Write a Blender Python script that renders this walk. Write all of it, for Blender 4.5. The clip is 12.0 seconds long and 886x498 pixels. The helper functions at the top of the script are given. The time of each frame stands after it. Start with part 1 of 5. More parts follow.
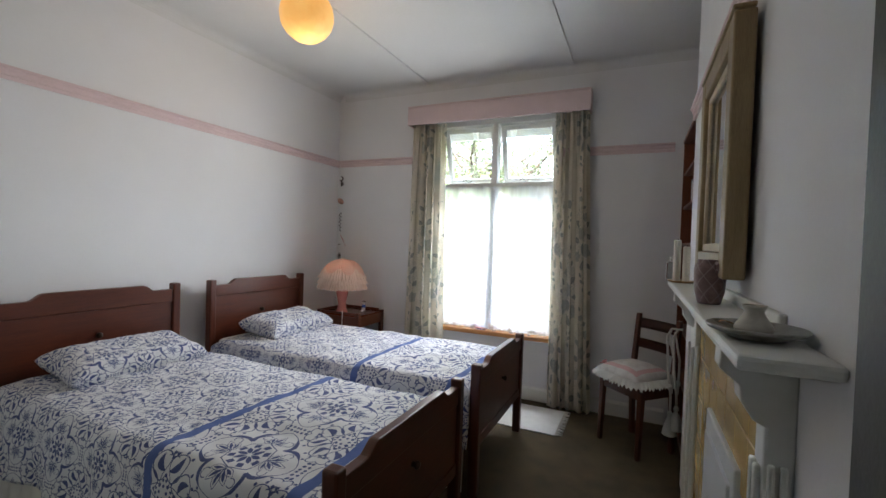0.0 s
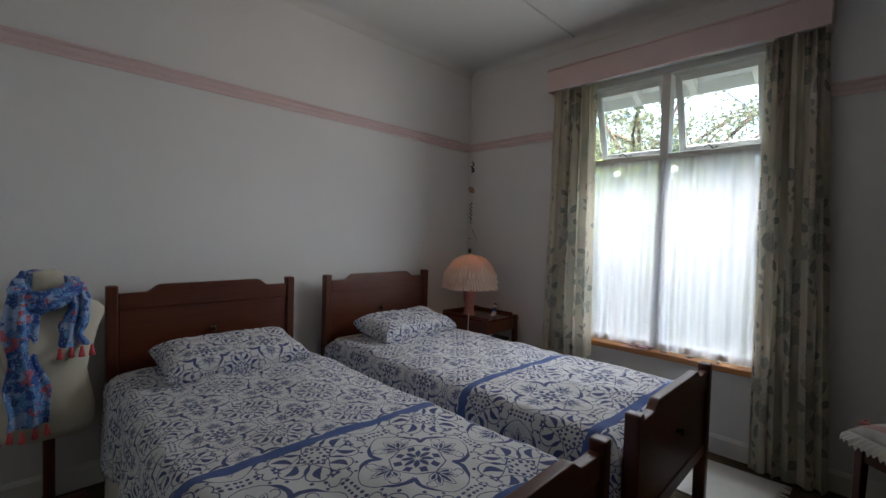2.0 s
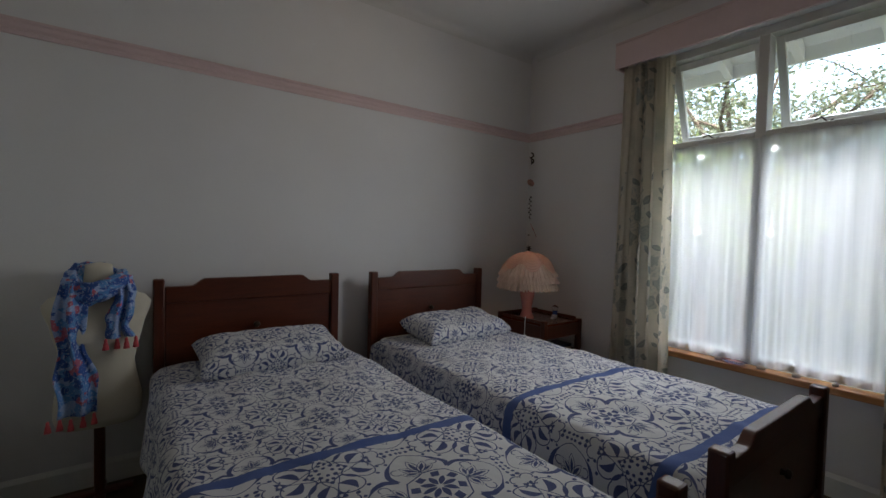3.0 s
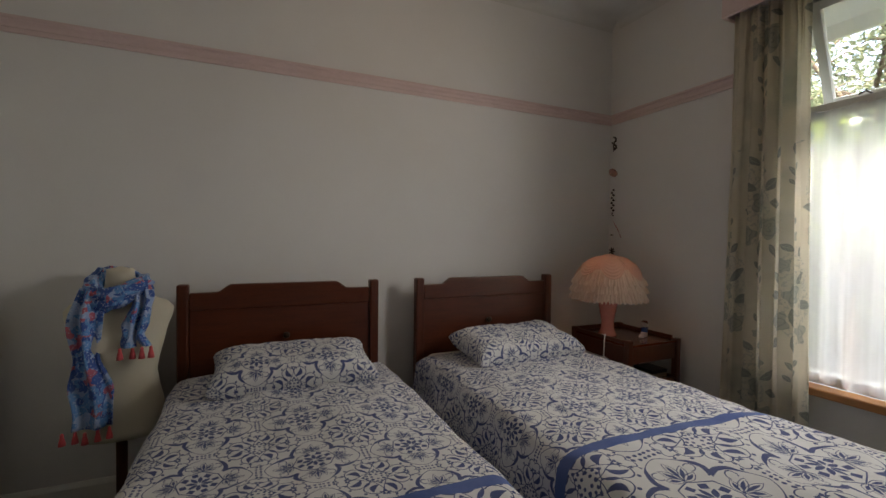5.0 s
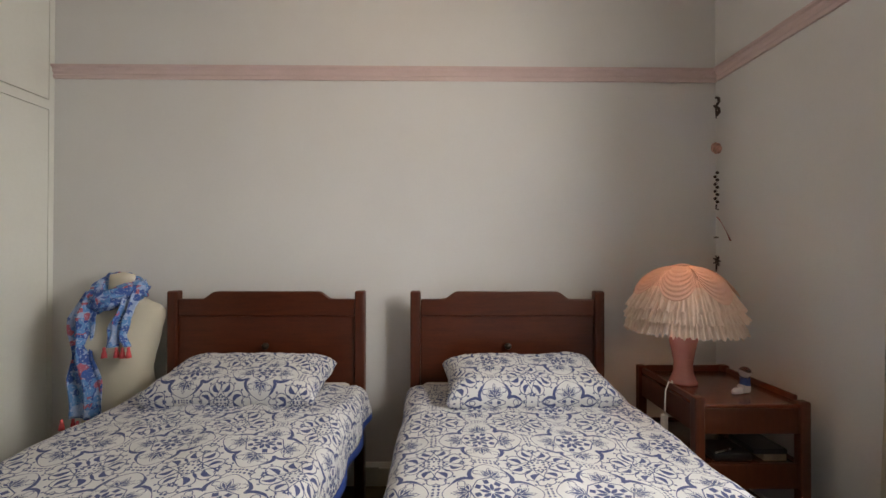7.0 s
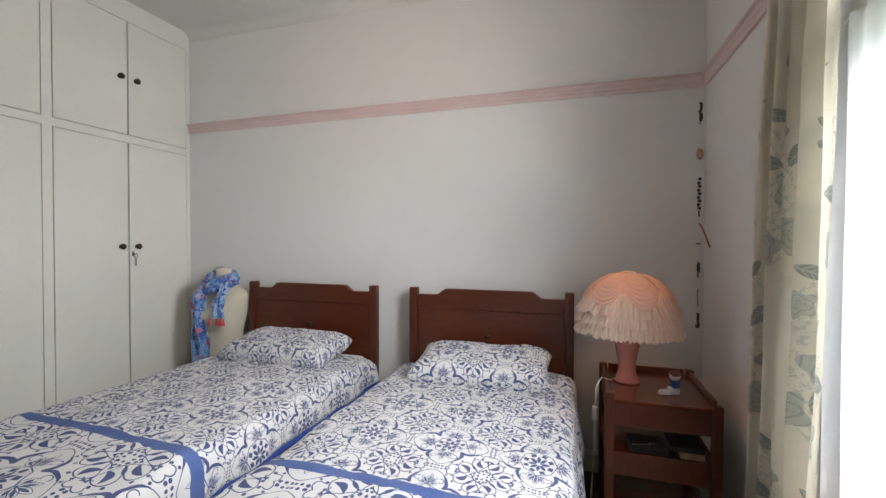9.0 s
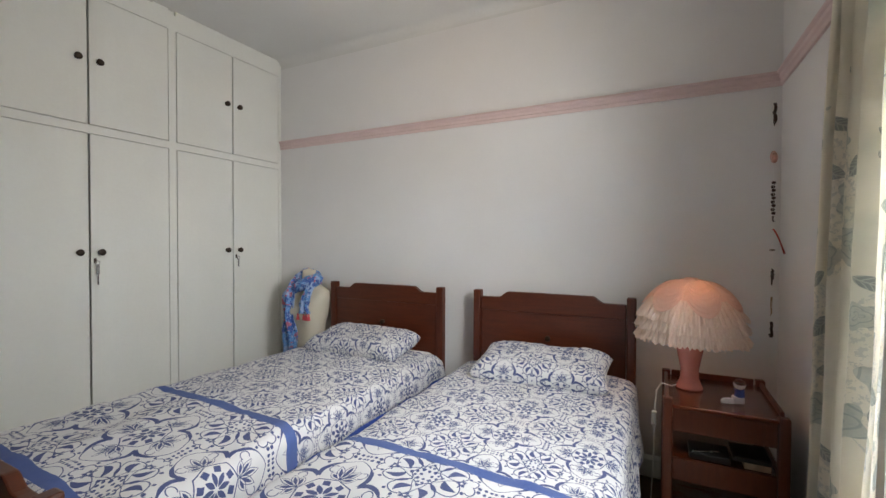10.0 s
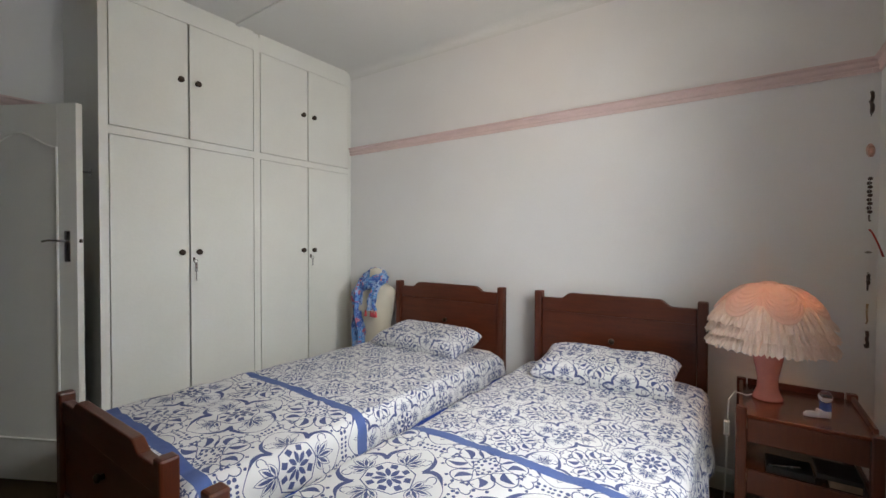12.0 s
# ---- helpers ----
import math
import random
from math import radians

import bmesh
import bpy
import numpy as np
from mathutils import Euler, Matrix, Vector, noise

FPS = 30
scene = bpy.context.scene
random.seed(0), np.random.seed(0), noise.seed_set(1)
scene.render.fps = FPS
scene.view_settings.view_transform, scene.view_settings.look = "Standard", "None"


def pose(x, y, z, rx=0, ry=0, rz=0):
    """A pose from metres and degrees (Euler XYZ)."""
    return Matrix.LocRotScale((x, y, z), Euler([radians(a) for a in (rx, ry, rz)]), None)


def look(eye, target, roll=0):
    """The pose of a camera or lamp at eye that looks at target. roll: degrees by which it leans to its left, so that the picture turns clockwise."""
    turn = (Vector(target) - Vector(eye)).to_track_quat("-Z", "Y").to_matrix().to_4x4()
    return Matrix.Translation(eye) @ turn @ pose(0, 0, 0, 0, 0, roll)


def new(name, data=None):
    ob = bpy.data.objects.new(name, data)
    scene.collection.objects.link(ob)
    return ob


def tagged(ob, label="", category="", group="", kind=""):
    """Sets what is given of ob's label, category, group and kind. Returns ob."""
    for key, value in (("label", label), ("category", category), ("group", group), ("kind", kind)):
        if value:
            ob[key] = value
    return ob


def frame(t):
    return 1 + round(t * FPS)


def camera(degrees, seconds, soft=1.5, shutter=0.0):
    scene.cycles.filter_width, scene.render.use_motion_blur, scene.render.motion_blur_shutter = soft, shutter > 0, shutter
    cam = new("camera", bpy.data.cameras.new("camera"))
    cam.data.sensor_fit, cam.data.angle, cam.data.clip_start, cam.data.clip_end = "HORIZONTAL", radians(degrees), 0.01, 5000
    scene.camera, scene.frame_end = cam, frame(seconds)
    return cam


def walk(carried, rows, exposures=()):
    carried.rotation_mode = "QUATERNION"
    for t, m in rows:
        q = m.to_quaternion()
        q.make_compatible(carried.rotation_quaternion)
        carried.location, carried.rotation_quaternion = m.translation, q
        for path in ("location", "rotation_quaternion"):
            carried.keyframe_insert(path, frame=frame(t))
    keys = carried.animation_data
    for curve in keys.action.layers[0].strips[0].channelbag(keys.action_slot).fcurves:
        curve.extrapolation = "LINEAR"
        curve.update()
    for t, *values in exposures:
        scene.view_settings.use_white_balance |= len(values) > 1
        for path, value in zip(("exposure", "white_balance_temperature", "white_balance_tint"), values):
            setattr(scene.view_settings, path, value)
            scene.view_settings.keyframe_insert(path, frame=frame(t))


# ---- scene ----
cam = camera(92.0, 12.0)
PATH = [
    (0, (0.291, -0.192, 1.399), (-0.535, 1.629, 1.359), 2.0),
    (0.5, (0.228, 0.002, 1.388), (-0.765, 1.738, 1.334), 2.0),
    (1, (0.162, 0.171, 1.372), (-0.994, 1.802, 1.318), 1.8),
    (1.5, (0.107, 0.304, 1.367), (-1.179, 1.834, 1.302), 1.8),
    (2, (0.085, 0.451, 1.346), (-1.324, 1.869, 1.279), 1.6),
    (2.5, (0.051, 0.577, 1.316), (-1.465, 1.879, 1.249), 1.6),
    (3, (0.001, 0.69, 1.306), (-1.615, 1.866, 1.237), 1.4),
    (3.5, (-0.074, 0.768, 1.298), (-1.744, 1.866, 1.226), 1.5),
    (5.5, (-0.28, 1.31, 1.259), (-2.163, 1.983, 1.232), 0.3),
    (6, (-0.344, 1.572, 1.249), (-2.283, 2.06, 1.238), 0.2),
    (6.5, (-0.411, 1.837, 1.249), (-2.397, 2.073, 1.254), 0.0),
    (7, (-0.436, 2.123, 1.238), (-2.436, 2.144, 1.253), 0.1),
    (7.2, (-0.432, 2.24, 1.243), (-2.431, 2.175, 1.252), 0.1),
    (8.8, (-0.19, 2.931, 1.332), (-2.108, 2.367, 1.285), 0.2),
    (9, (-0.121, 2.969, 1.325), (-2.03, 2.371, 1.29), 0.2),
    (9.5, (-0.034, 3.036, 1.34), (-1.893, 2.3, 1.31), 0.2),
    (10, (0.014, 3.062, 1.354), (-1.772, 2.163, 1.32), 0.2),
    (10.5, (0.051, 3.081, 1.357), (-1.675, 2.072, 1.323), 0.2),
    (11, (0.066, 3.092, 1.357), (-1.617, 2.012, 1.322), 0.2),
    (11.5, (0.075, 3.1, 1.36), (-1.586, 1.986, 1.325), 0.2),
    (12, (0.075, 3.098, 1.362), (-1.564, 1.953, 1.326), 0.2),
]
EXPOSURES = [(0.0, 4.66, 6550, 10), (1.0, 4.24, 6500, 10), (2.5, 3.25, 6650, 10), (3.5, 3.05, 6850, 10), (5.5, 3.66, 7950, 12), (7.0, 4.45, 7750, 12), (9.0, 4.76, 7000, 10), (10.0, 4.66, 7000, 10), (12.0, 4.72, 7000, 10)]
walk(cam, [(t, look(eye, target, roll)) for t, eye, target, roll in PATH], EXPOSURES)

# ---- world, daylight and lamps ----
world = bpy.data.worlds.new("sky")
scene.world = world
world.use_nodes = True
wt = world.node_tree
sky = wt.nodes.new("ShaderNodeTexSky")
sky.sky_type, sky.sun_disc = "NISHITA", False
sky.sun_elevation, sky.sun_rotation = radians(48), radians(150)
sky.air_density, sky.dust_density, sky.ozone_density = 1.0, 2.0, 1.0
wt.links.new(sky.outputs[0], wt.nodes["Background"].inputs["Color"])
wt.nodes["Background"].inputs["Strength"].default_value = 0.15

sun = new("sun", bpy.data.lights.new("sun", "SUN"))
sun.data.energy, sun.data.angle, sun.data.color = 2.0, radians(12), (1.0, 0.96, 0.9)
sun.matrix_world = look((3, -4, 8), (0.5, 1.2, 0))


# skylight entering the window opening: down from the sky, level from the pale garden, and up from the bright ground
for x, z, watts, aim, side in ((-1.15, 1.95, 0.19, -0.60, 0.20), (-0.75, 1.95, 0.19, -0.60, 0.20), (-1.15, 1.25, 0.12, 0.58, 0.22), (-0.75, 1.25, 0.12, 0.58, 0.22), (-1.15, 1.60, 0.105, -0.04, 0.38), (-0.75, 1.60, 0.105, -0.04, 0.38)):
    skylight = new("window_skylight", bpy.data.lights.new("window_skylight", "AREA"))
    skylight.data.shape, skylight.data.size, skylight.data.size_y = "RECTANGLE", 0.36, 0.30
    skylight.data.energy, skylight.data.color, skylight.data.spread = watts, (0.92, 0.96, 1.0), radians(90 if aim < 0.1 else 102)
    skylight.matrix_world = look((x, 3.515, z), (x - side, 3.515 - 0.64, z + aim))

# skylight from under the eaves on to the net curtain and the floor below the window
skylight = new("window_skylight", bpy.data.lights.new("window_skylight", "AREA"))
skylight.data.shape, skylight.data.size, skylight.data.size_y = "RECTANGLE", 1.5, 0.3
skylight.data.energy, skylight.data.color, skylight.data.spread = 1.0, (0.93, 0.96, 1.0), radians(76)
skylight.matrix_world = look((-0.96, 4.42, 2.42), (-0.96, 3.65, 1.0))

# ---- node and mesh tools ----
class Val:
    """A number in a node tree, so that formulas can be written out."""
    tree = None

    def __init__(self, s):
        self.s = s

    def __add__(self, o): return calc("ADD", self, o)
    def __radd__(self, o): return calc("ADD", o, self)
    def __sub__(self, o): return calc("SUBTRACT", self, o)
    def __rsub__(self, o): return calc("SUBTRACT", o, self)
    def __mul__(self, o): return calc("MULTIPLY", self, o)
    def __rmul__(self, o): return calc("MULTIPLY", o, self)
    def __truediv__(self, o): return calc("DIVIDE", self, o)
    def __lt__(self, o): return calc("LESS_THAN", self, o)
    def __gt__(self, o): return calc("GREATER_THAN", self, o)
    def __abs__(self): return calc("ABSOLUTE", self)


def calc(op, *args):
    n = Val.tree.nodes.new("ShaderNodeMath")
    n.operation = op
    for i, a in enumerate(args):
        if isinstance(a, Val):
            Val.tree.links.new(a.s, n.inputs[i])
        else:
            n.inputs[i].default_value = a
    return Val(n.outputs[0])


def fract(a): return calc("FRACT", a)
def either(*a):
    r = a[0]
    for b in a[1:]:
        r = calc("MAXIMUM", r, b)
    return r
def both(a, b): return calc("MULTIPLY", a, b)
def cosv(a): return calc("COSINE", a)
def sinv(a): return calc("SINE", a)
def dist(a, b): return calc("SQRT", a * a + b * b)
def minv(a, b): return calc("MINIMUM", a, b)
def maxv(a, b): return calc("MAXIMUM", a, b)


def rgba(c):
    return (c[0], c[1], c[2], 1)


def coords(t, kind="Object"):
    return t.nodes.new("ShaderNodeTexCoord").outputs[kind]


def noise_val(t, vec, scale, detail=4.0, rough=0.55, stretch=None):
    if stretch:
        mp = t.nodes.new("ShaderNodeMapping")
        mp.inputs["Scale"].default_value = stretch
        t.links.new(vec, mp.inputs["Vector"])
        vec = mp.outputs[0]
    n = t.nodes.new("ShaderNodeTexNoise")
    n.inputs["Scale"].default_value, n.inputs["Detail"].default_value, n.inputs["Roughness"].default_value = scale, detail, rough
    t.links.new(vec, n.inputs["Vector"])
    return n.outputs[0]


def mixc(t, fac, a, b):
    n = t.nodes.new("ShaderNodeMix")
    n.data_type = "RGBA"
    for sock, v in ((n.inputs[0], fac), (n.inputs[6], a), (n.inputs[7], b)):
        if isinstance(v, Val):
            v = v.s
        if isinstance(v, (tuple, list)):
            sock.default_value = rgba(v)
        elif isinstance(v, (int, float)):
            sock.default_value = v
        else:
            t.links.new(v, sock)
    return n.outputs[2]


def ramp(t, fac, a, b, lo=0.35, hi=0.65):
    n = t.nodes.new("ShaderNodeMapRange")
    n.inputs[1].default_value, n.inputs[2].default_value = lo, hi
    t.links.new(fac, n.inputs[0])
    return mixc(t, n.outputs[0], a, b)


def shader(name):
    m = bpy.data.materials.new(name)
    m.use_nodes = True
    Val.tree = m.node_tree
    return m, m.node_tree, m.node_tree.nodes["Principled BSDF"]


def bump(t, bsdf, height, strength, distance=0.01):
    b = t.nodes.new("ShaderNodeBump")
    b.inputs["Strength"].default_value, b.inputs["Distance"].default_value = strength, distance
    t.links.new(height, b.inputs["Height"])
    t.links.new(b.outputs[0], bsdf.inputs["Normal"])


def plain(name, col, rough=0.6, metal=0.0, vary=0.08, scale=6.0, fine=80.0, relief=0.15, coat=0.0, stretch=None, rough_vary=0.1):
    """A surface with broad stains, fine grain and a slight relief."""
    m, t, b = shader(name)
    v = coords(t)
    big, small = noise_val(t, v, scale, stretch=stretch), noise_val(t, v, fine, 3, stretch=stretch)
    dark = tuple(c * (1 - 1.6 * vary) for c in col)
    light = tuple(min(1, c * (1 + vary)) for c in col)
    c1 = ramp(t, big, dark, light, 0.3, 0.7)
    c2 = mixc(t, 0.25, c1, ramp(t, small, dark, light, 0.3, 0.7))
    t.links.new(c2, b.inputs["Base Color"])
    rv = Val(big) * (2 * rough_vary) + (rough - rough_vary)
    t.links.new(rv.s, b.inputs["Roughness"])
    b.inputs["Metallic"].default_value = metal
    b.inputs["Coat Weight"].default_value = coat
    if relief:
        bump(t, b, small, relief, 0.004)
    return m


def wood(name, a, b_, rough=0.32, axis=(1, 12, 12), coat=0.2):
    m, t, b = shader(name)
    v = coords(t)
    grain = noise_val(t, v, 5.0, 6, 0.65, stretch=axis)
    fine = noise_val(t, v, 40.0, 3, 0.5, stretch=axis)
    blot = noise_val(t, v, 2.3, 3)
    c = mixc(t, 0.35, ramp(t, grain, a, b_, 0.3, 0.7), ramp(t, fine, a, b_, 0.3, 0.7))
    c = mixc(t, 0.3, c, ramp(t, blot, a, b_, 0.3, 0.7))
    t.links.new(c, b.inputs["Base Color"])
    t.links.new((Val(fine) * 0.2 + (rough - 0.1)).s, b.inputs["Roughness"])
    b.inputs["Coat Weight"].default_value = coat
    b.inputs["Coat Roughness"].default_value = 0.2
    bump(t, b, fine, 0.12, 0.002)
    return m


def petal_shape(x, y, ang, base, length, wide):
    """Distance-like value of a pointed petal that starts at base and points along ang: under 1 inside."""
    ca, sa = math.cos(ang), math.sin(ang)
    px, py = (x - base) * ca + y * sa - length / 2, y * ca - (x - base) * sa
    k = px / (length / 2)
    return abs(py) / wide + k * k


def ink(u, v, s, lw=1.0):
    """The printed ornament, repeating every s metres: medallions with a star flower and four lotus flowers,
    and between them scrolls with drops, dots and curls."""
    pu, pv = u / s, v / s
    fa, fb = fract(pu) - 0.5, fract(pv) - 0.5
    a, b = abs(fa), abs(fb)
    A, B = maxv(a, b), minv(a, b)
    r = dist(A, B)
    k = 0.70710678
    w = 0.0068 * lw
    # star flower of eight petals with a ring of blocks between their tips
    out = petal_shape(A, B, 0.0, 0.018, 0.10, 0.020) < 1
    X, Y = (A + B) * k, (A - B) * k
    out = either(out, petal_shape(X, Y, 0.0, 0.018, 0.10, 0.020) < 1)
    c8, s8 = math.cos(math.pi / 8), math.sin(math.pi / 8)
    ex, ey = A * c8 + B * s8, abs(B * c8 - A * s8)
    out = either(out, maxv(abs(ex - 0.138) / 0.026, ey / 0.026) < 1)
    out = either(out, abs(ex - 0.182) < w)
    # lotus flowers on the axes, each of five outlined petals
    for ang, ln in ((0.0, 0.175), (0.62, 0.150), (1.25, 0.118)):
        d = petal_shape(A - 0.205, B, ang, 0.0, ln, 0.031)
        out = either(out, d < 0.40, abs(d - 0.90) < 0.13 * lw)
    # four-lobed outline, swelling to a brush stroke at the cusps
    swell = minv(maxv(B - 0.09, 0.0), 0.085)
    lobe = abs(calc("POWER", calc("POWER", abs(A - 0.245), 1.55) + calc("POWER", B, 1.55), 1 / 1.55) - 0.200)
    out = either(out, both(lobe < 0.005 * lw + 2.2 * swell * swell, A > 0.175))
    inner = abs(dist(A - 0.285, B - 0.125) - 0.036 + 0.008 * (A - B))
    out = either(out, both(inner < w * 0.85, B > 0.105))
    # scrolls and drops in the space between four medallions
    p, q = 0.5 - a, 0.5 - b
    P, Q = maxv(p, q), minv(p, q)
    for cx, cy, rr in ((0.195, 0.092, 0.088), (0.335, 0.052, 0.045)):
        x, y = P - cx, Q - cy
        d = dist(x, y)
        ang = calc("ARCTAN2", y, x)
        out = either(out, both(abs(d - rr + 0.010 * ang) < w, ang < 2.2))
    x, y = P - 0.190, Q - 0.088
    x, y = x * 0.82 + y * 0.57, y * 0.82 - x * 0.57
    out = either(out, abs(y + x * x * 7) / 0.028 + (x / 0.072) * (x / 0.072) < 1)
    x, y = P - 0.118, Q - 0.118
    x, y = (x + y) * k, (y - x) * k
    out = either(out, abs(y) / 0.016 + (x / 0.055) * (x / 0.055) < 1)
    for cx, cy, rr in ((0.045, 0.0, 0.013), (0.05, 0.045, 0.013), (0.088, 0.018, 0.012), (0.125, 0.0, 0.014), (0.245, 0.0, 0.015), (0.285, 0.02, 0.013), (0.305, 0.085, 0.014), (0.40, 0.018, 0.015), (0.445, 0.022, 0.013), (0.27, 0.165, 0.014), (0.36, 0.105, 0.012), (0.485, 0.022, 0.012), (0.08, 0.08, 0.010)):
        out = either(out, dist(P - cx, Q - cy) < rr)
    wav = abs(Q - 0.030 - 0.026 * sinv(21 * P))
    return either(out, both(wav < w * 0.8, both(P > 0.05, P < 0.30)))


def printed_cotton(name, band):
    m, t, b = shader(name)
    uv = t.nodes.new("ShaderNodeUVMap").outputs[0]
    sep = t.nodes.new("ShaderNodeSeparateXYZ")
    # the print is a little uneven, as cloth pulls it
    wob = t.nodes.new("ShaderNodeTexNoise")
    wob.inputs["Scale"].default_value = 5
    t.links.new(uv, wob.inputs["Vector"])
    mad = t.nodes.new("ShaderNodeVectorMath")
    mad.operation = "MULTIPLY_ADD"
    t.links.new(wob.outputs[1], mad.inputs[0])
    mad.inputs[1].default_value = (0.03, 0.03, 0)
    t.links.new(uv, mad.inputs[2])
    t.links.new(mad.outputs[0], sep.inputs[0])
    u, v = Val(sep.outputs[0]), Val(sep.outputs[1])
    small = ink(u + 0.02, v + (0.03 if band else -0.09), 0.30, 0.80)
    white, navy, royal = (0.66, 0.665, 0.68), (0.026, 0.050, 0.185), (0.034, 0.085, 0.30)
    if band:
        large = ink(u - 1.41, v + 0.02, 0.46, 0.68)
        u0, u1 = band
        inside = both(u > u0, u < u1)
        mask = small + inside * (large - small)
        stripe = either(abs(u - u0) < 0.024, abs(u - u1) < 0.024)
        col = mixc(t, mask, white, navy)
        col = mixc(t, stripe, col, royal)
    else:
        col = mixc(t, small, white, navy)
    weave = noise_val(t, uv, 900, 2)
    soft = noise_val(t, uv, 9, 4)
    col = mixc(t, 0.06, col, ramp(t, soft, (0.45, 0.46, 0.5), (0.8, 0.8, 0.8)))
    t.links.new(col, b.inputs["Base Color"])
    b.inputs["Roughness"].default_value = 0.85
    hh = Val(weave) * 0.15 + Val(noise_val(t, uv, 14, 5, 0.6)) * 1.0
    bump(t, b, hh.s, 0.6, 0.014)
    return m


def box(bm, x0, x1, y0, y1, z0, z1, bevel=0.0):
    c = bmesh.ops.create_cube(bm, size=1)["verts"]
    bmesh.ops.scale(bm, vec=(abs(x1 - x0), abs(y1 - y0), abs(z1 - z0)), verts=c)
    bmesh.ops.translate(bm, vec=((x0 + x1) / 2, (y0 + y1) / 2, (z0 + z1) / 2), verts=c)
    if bevel:
        es = list({e for v in c for e in v.link_edges})
        bmesh.ops.bevel(bm, geom=es, offset=bevel, segments=2, affect="EDGES", profile=0.5)
    return bm


def boxed(*a, bevel=0.0):
    return box(bmesh.new(), *a, bevel=bevel)


def turned(profile, seg=32, squash=(1, 1)):
    """A turned body from (radius, height) pairs round the z axis."""
    bm = bmesh.new()
    rings = []
    for r, z in profile:
        if r < 1e-5:
            rings.append([bm.verts.new((0, 0, z))])
        else:
            rings.append([bm.verts.new((r * squash[0] * math.cos(2 * math.pi * i / seg), r * squash[1] * math.sin(2 * math.pi * i / seg), z)) for i in range(seg)])
    for p, q in zip(rings, rings[1:]):
        for i in range(seg):
            j = (i + 1) % seg
            f = [p[i % len(p)], p[j % len(p)], q[j % len(q)], q[i % len(q)]]
            f = list(dict.fromkeys(f))
            if len(f) > 2:
                bm.faces.new(f)
    for ring, rev in ((rings[0], True), (rings[-1], False)):
        if len(ring) > 2:
            bm.faces.new(ring[::-1] if rev else ring)
    bmesh.ops.recalc_face_normals(bm, faces=bm.faces)
    return bm


def prism(outline, axis, a, b, bevel=0.0):
    """A flat outline of (p, q) pairs pushed from a to b along the axis."""
    bm = bmesh.new()
    put = {"x": lambda p, q, d: (d, p, q), "y": lambda p, q, d: (p, d, q), "z": lambda p, q, d: (p, q, d)}[axis]
    lo = [bm.verts.new(put(p, q, a)) for p, q in outline]
    hi = [bm.verts.new(put(p, q, b)) for p, q in outline]
    n = len(outline)
    bm.faces.new(lo)
    bm.faces.new(hi[::-1])
    for i in range(n):
        bm.faces.new((lo[i], hi[i], hi[(i + 1) % n], lo[(i + 1) % n]))
    bmesh.ops.recalc_face_normals(bm, faces=bm.faces)
    if bevel:
        es = [e for e in bm.edges if e.calc_face_angle(0) > 0.5]
        bmesh.ops.bevel(bm, geom=es, offset=bevel, segments=2, affect="EDGES", profile=0.5)
    return bm


def tube(points, r, seg=8, taper=1.0):
    """A round rod through the points."""
    bm = bmesh.new()
    pts = [Vector(p) for p in points]
    rings = []
    for i, p in enumerate(pts):
        d = (pts[min(i + 1, len(pts) - 1)] - pts[max(i - 1, 0)]).normalized()
        s = d.orthogonal().normalized()
        if rings:
            s = (last - d * last.dot(d)).normalized()
        last = s
        w = d.cross(s)
        rr = r * (1 + (taper - 1) * i / max(1, len(pts) - 1))
        rings.append([bm.verts.new(p + rr * (s * math.cos(2 * math.pi * k / seg) + w * math.sin(2 * math.pi * k / seg))) for k in range(seg)])
    for p, q in zip(rings, rings[1:]):
        for k in range(seg):
            bm.faces.new((p[k], p[(k + 1) % seg], q[(k + 1) % seg], q[k]))
    bm.faces.new(rings[0][::-1])
    bm.faces.new(rings[-1])
    bmesh.ops.recalc_face_normals(bm, faces=bm.faces)
    return bm


def sheet(nu, nv, fn, uvfn=None, thick=0.0):
    """A cloth of nu by nv faces: fn(a, b) gives the place for a, b in 0 to 1, uvfn its place on the cloth in metres."""
    bm = bmesh.new()
    layer = bm.loops.layers.uv.new("cloth")
    grid = [[bm.verts.new(fn(i / nu, j / nv)) for j in range(nv + 1)] for i in range(nu + 1)]
    for i in range(nu):
        for j in range(nv):
            f = bm.faces.new((grid[i][j], grid[i + 1][j], grid[i + 1][j + 1], grid[i][j + 1]))
            f.smooth = True
            if uvfn:
                for lp, (p, q) in zip(f.loops, ((i, j), (i + 1, j), (i + 1, j + 1), (i, j + 1))):
                    lp[layer].uv = uvfn(p / nu, q / nv)
    if thick:
        bmesh.ops.recalc_face_normals(bm, faces=bm.faces)
        bmesh.ops.solidify(bm, geom=bm.faces[:], thickness=thick)
    return bm


def merge(*bms):
    """Joins bmeshes into the first one."""
    base = bms[0]
    for o in bms[1:]:
        me = bpy.data.meshes.new("tmp")
        o.to_mesh(me)
        base.from_mesh(me)
        bpy.data.meshes.remove(me)
        o.free()
    return base


def moved(bm, m):
    bmesh.ops.transform(bm, matrix=m, verts=bm.verts)
    return bm


def part(name, bm, material, parent=None, label="", smooth=False, at=None):
    me = bpy.data.meshes.new(name)
    if smooth:
        for f in bm.faces:
            f.smooth = True
        if smooth == "auto":
            for e in bm.edges:
                e.smooth = e.calc_face_angle(0) < 0.7
    bm.to_mesh(me)
    bm.free()
    me.materials.append(material)
    ob = new(name, me)
    if parent:
        ob.parent = parent
    if at:
        ob.location = at
    if label:
        ob["label"] = label
    return ob


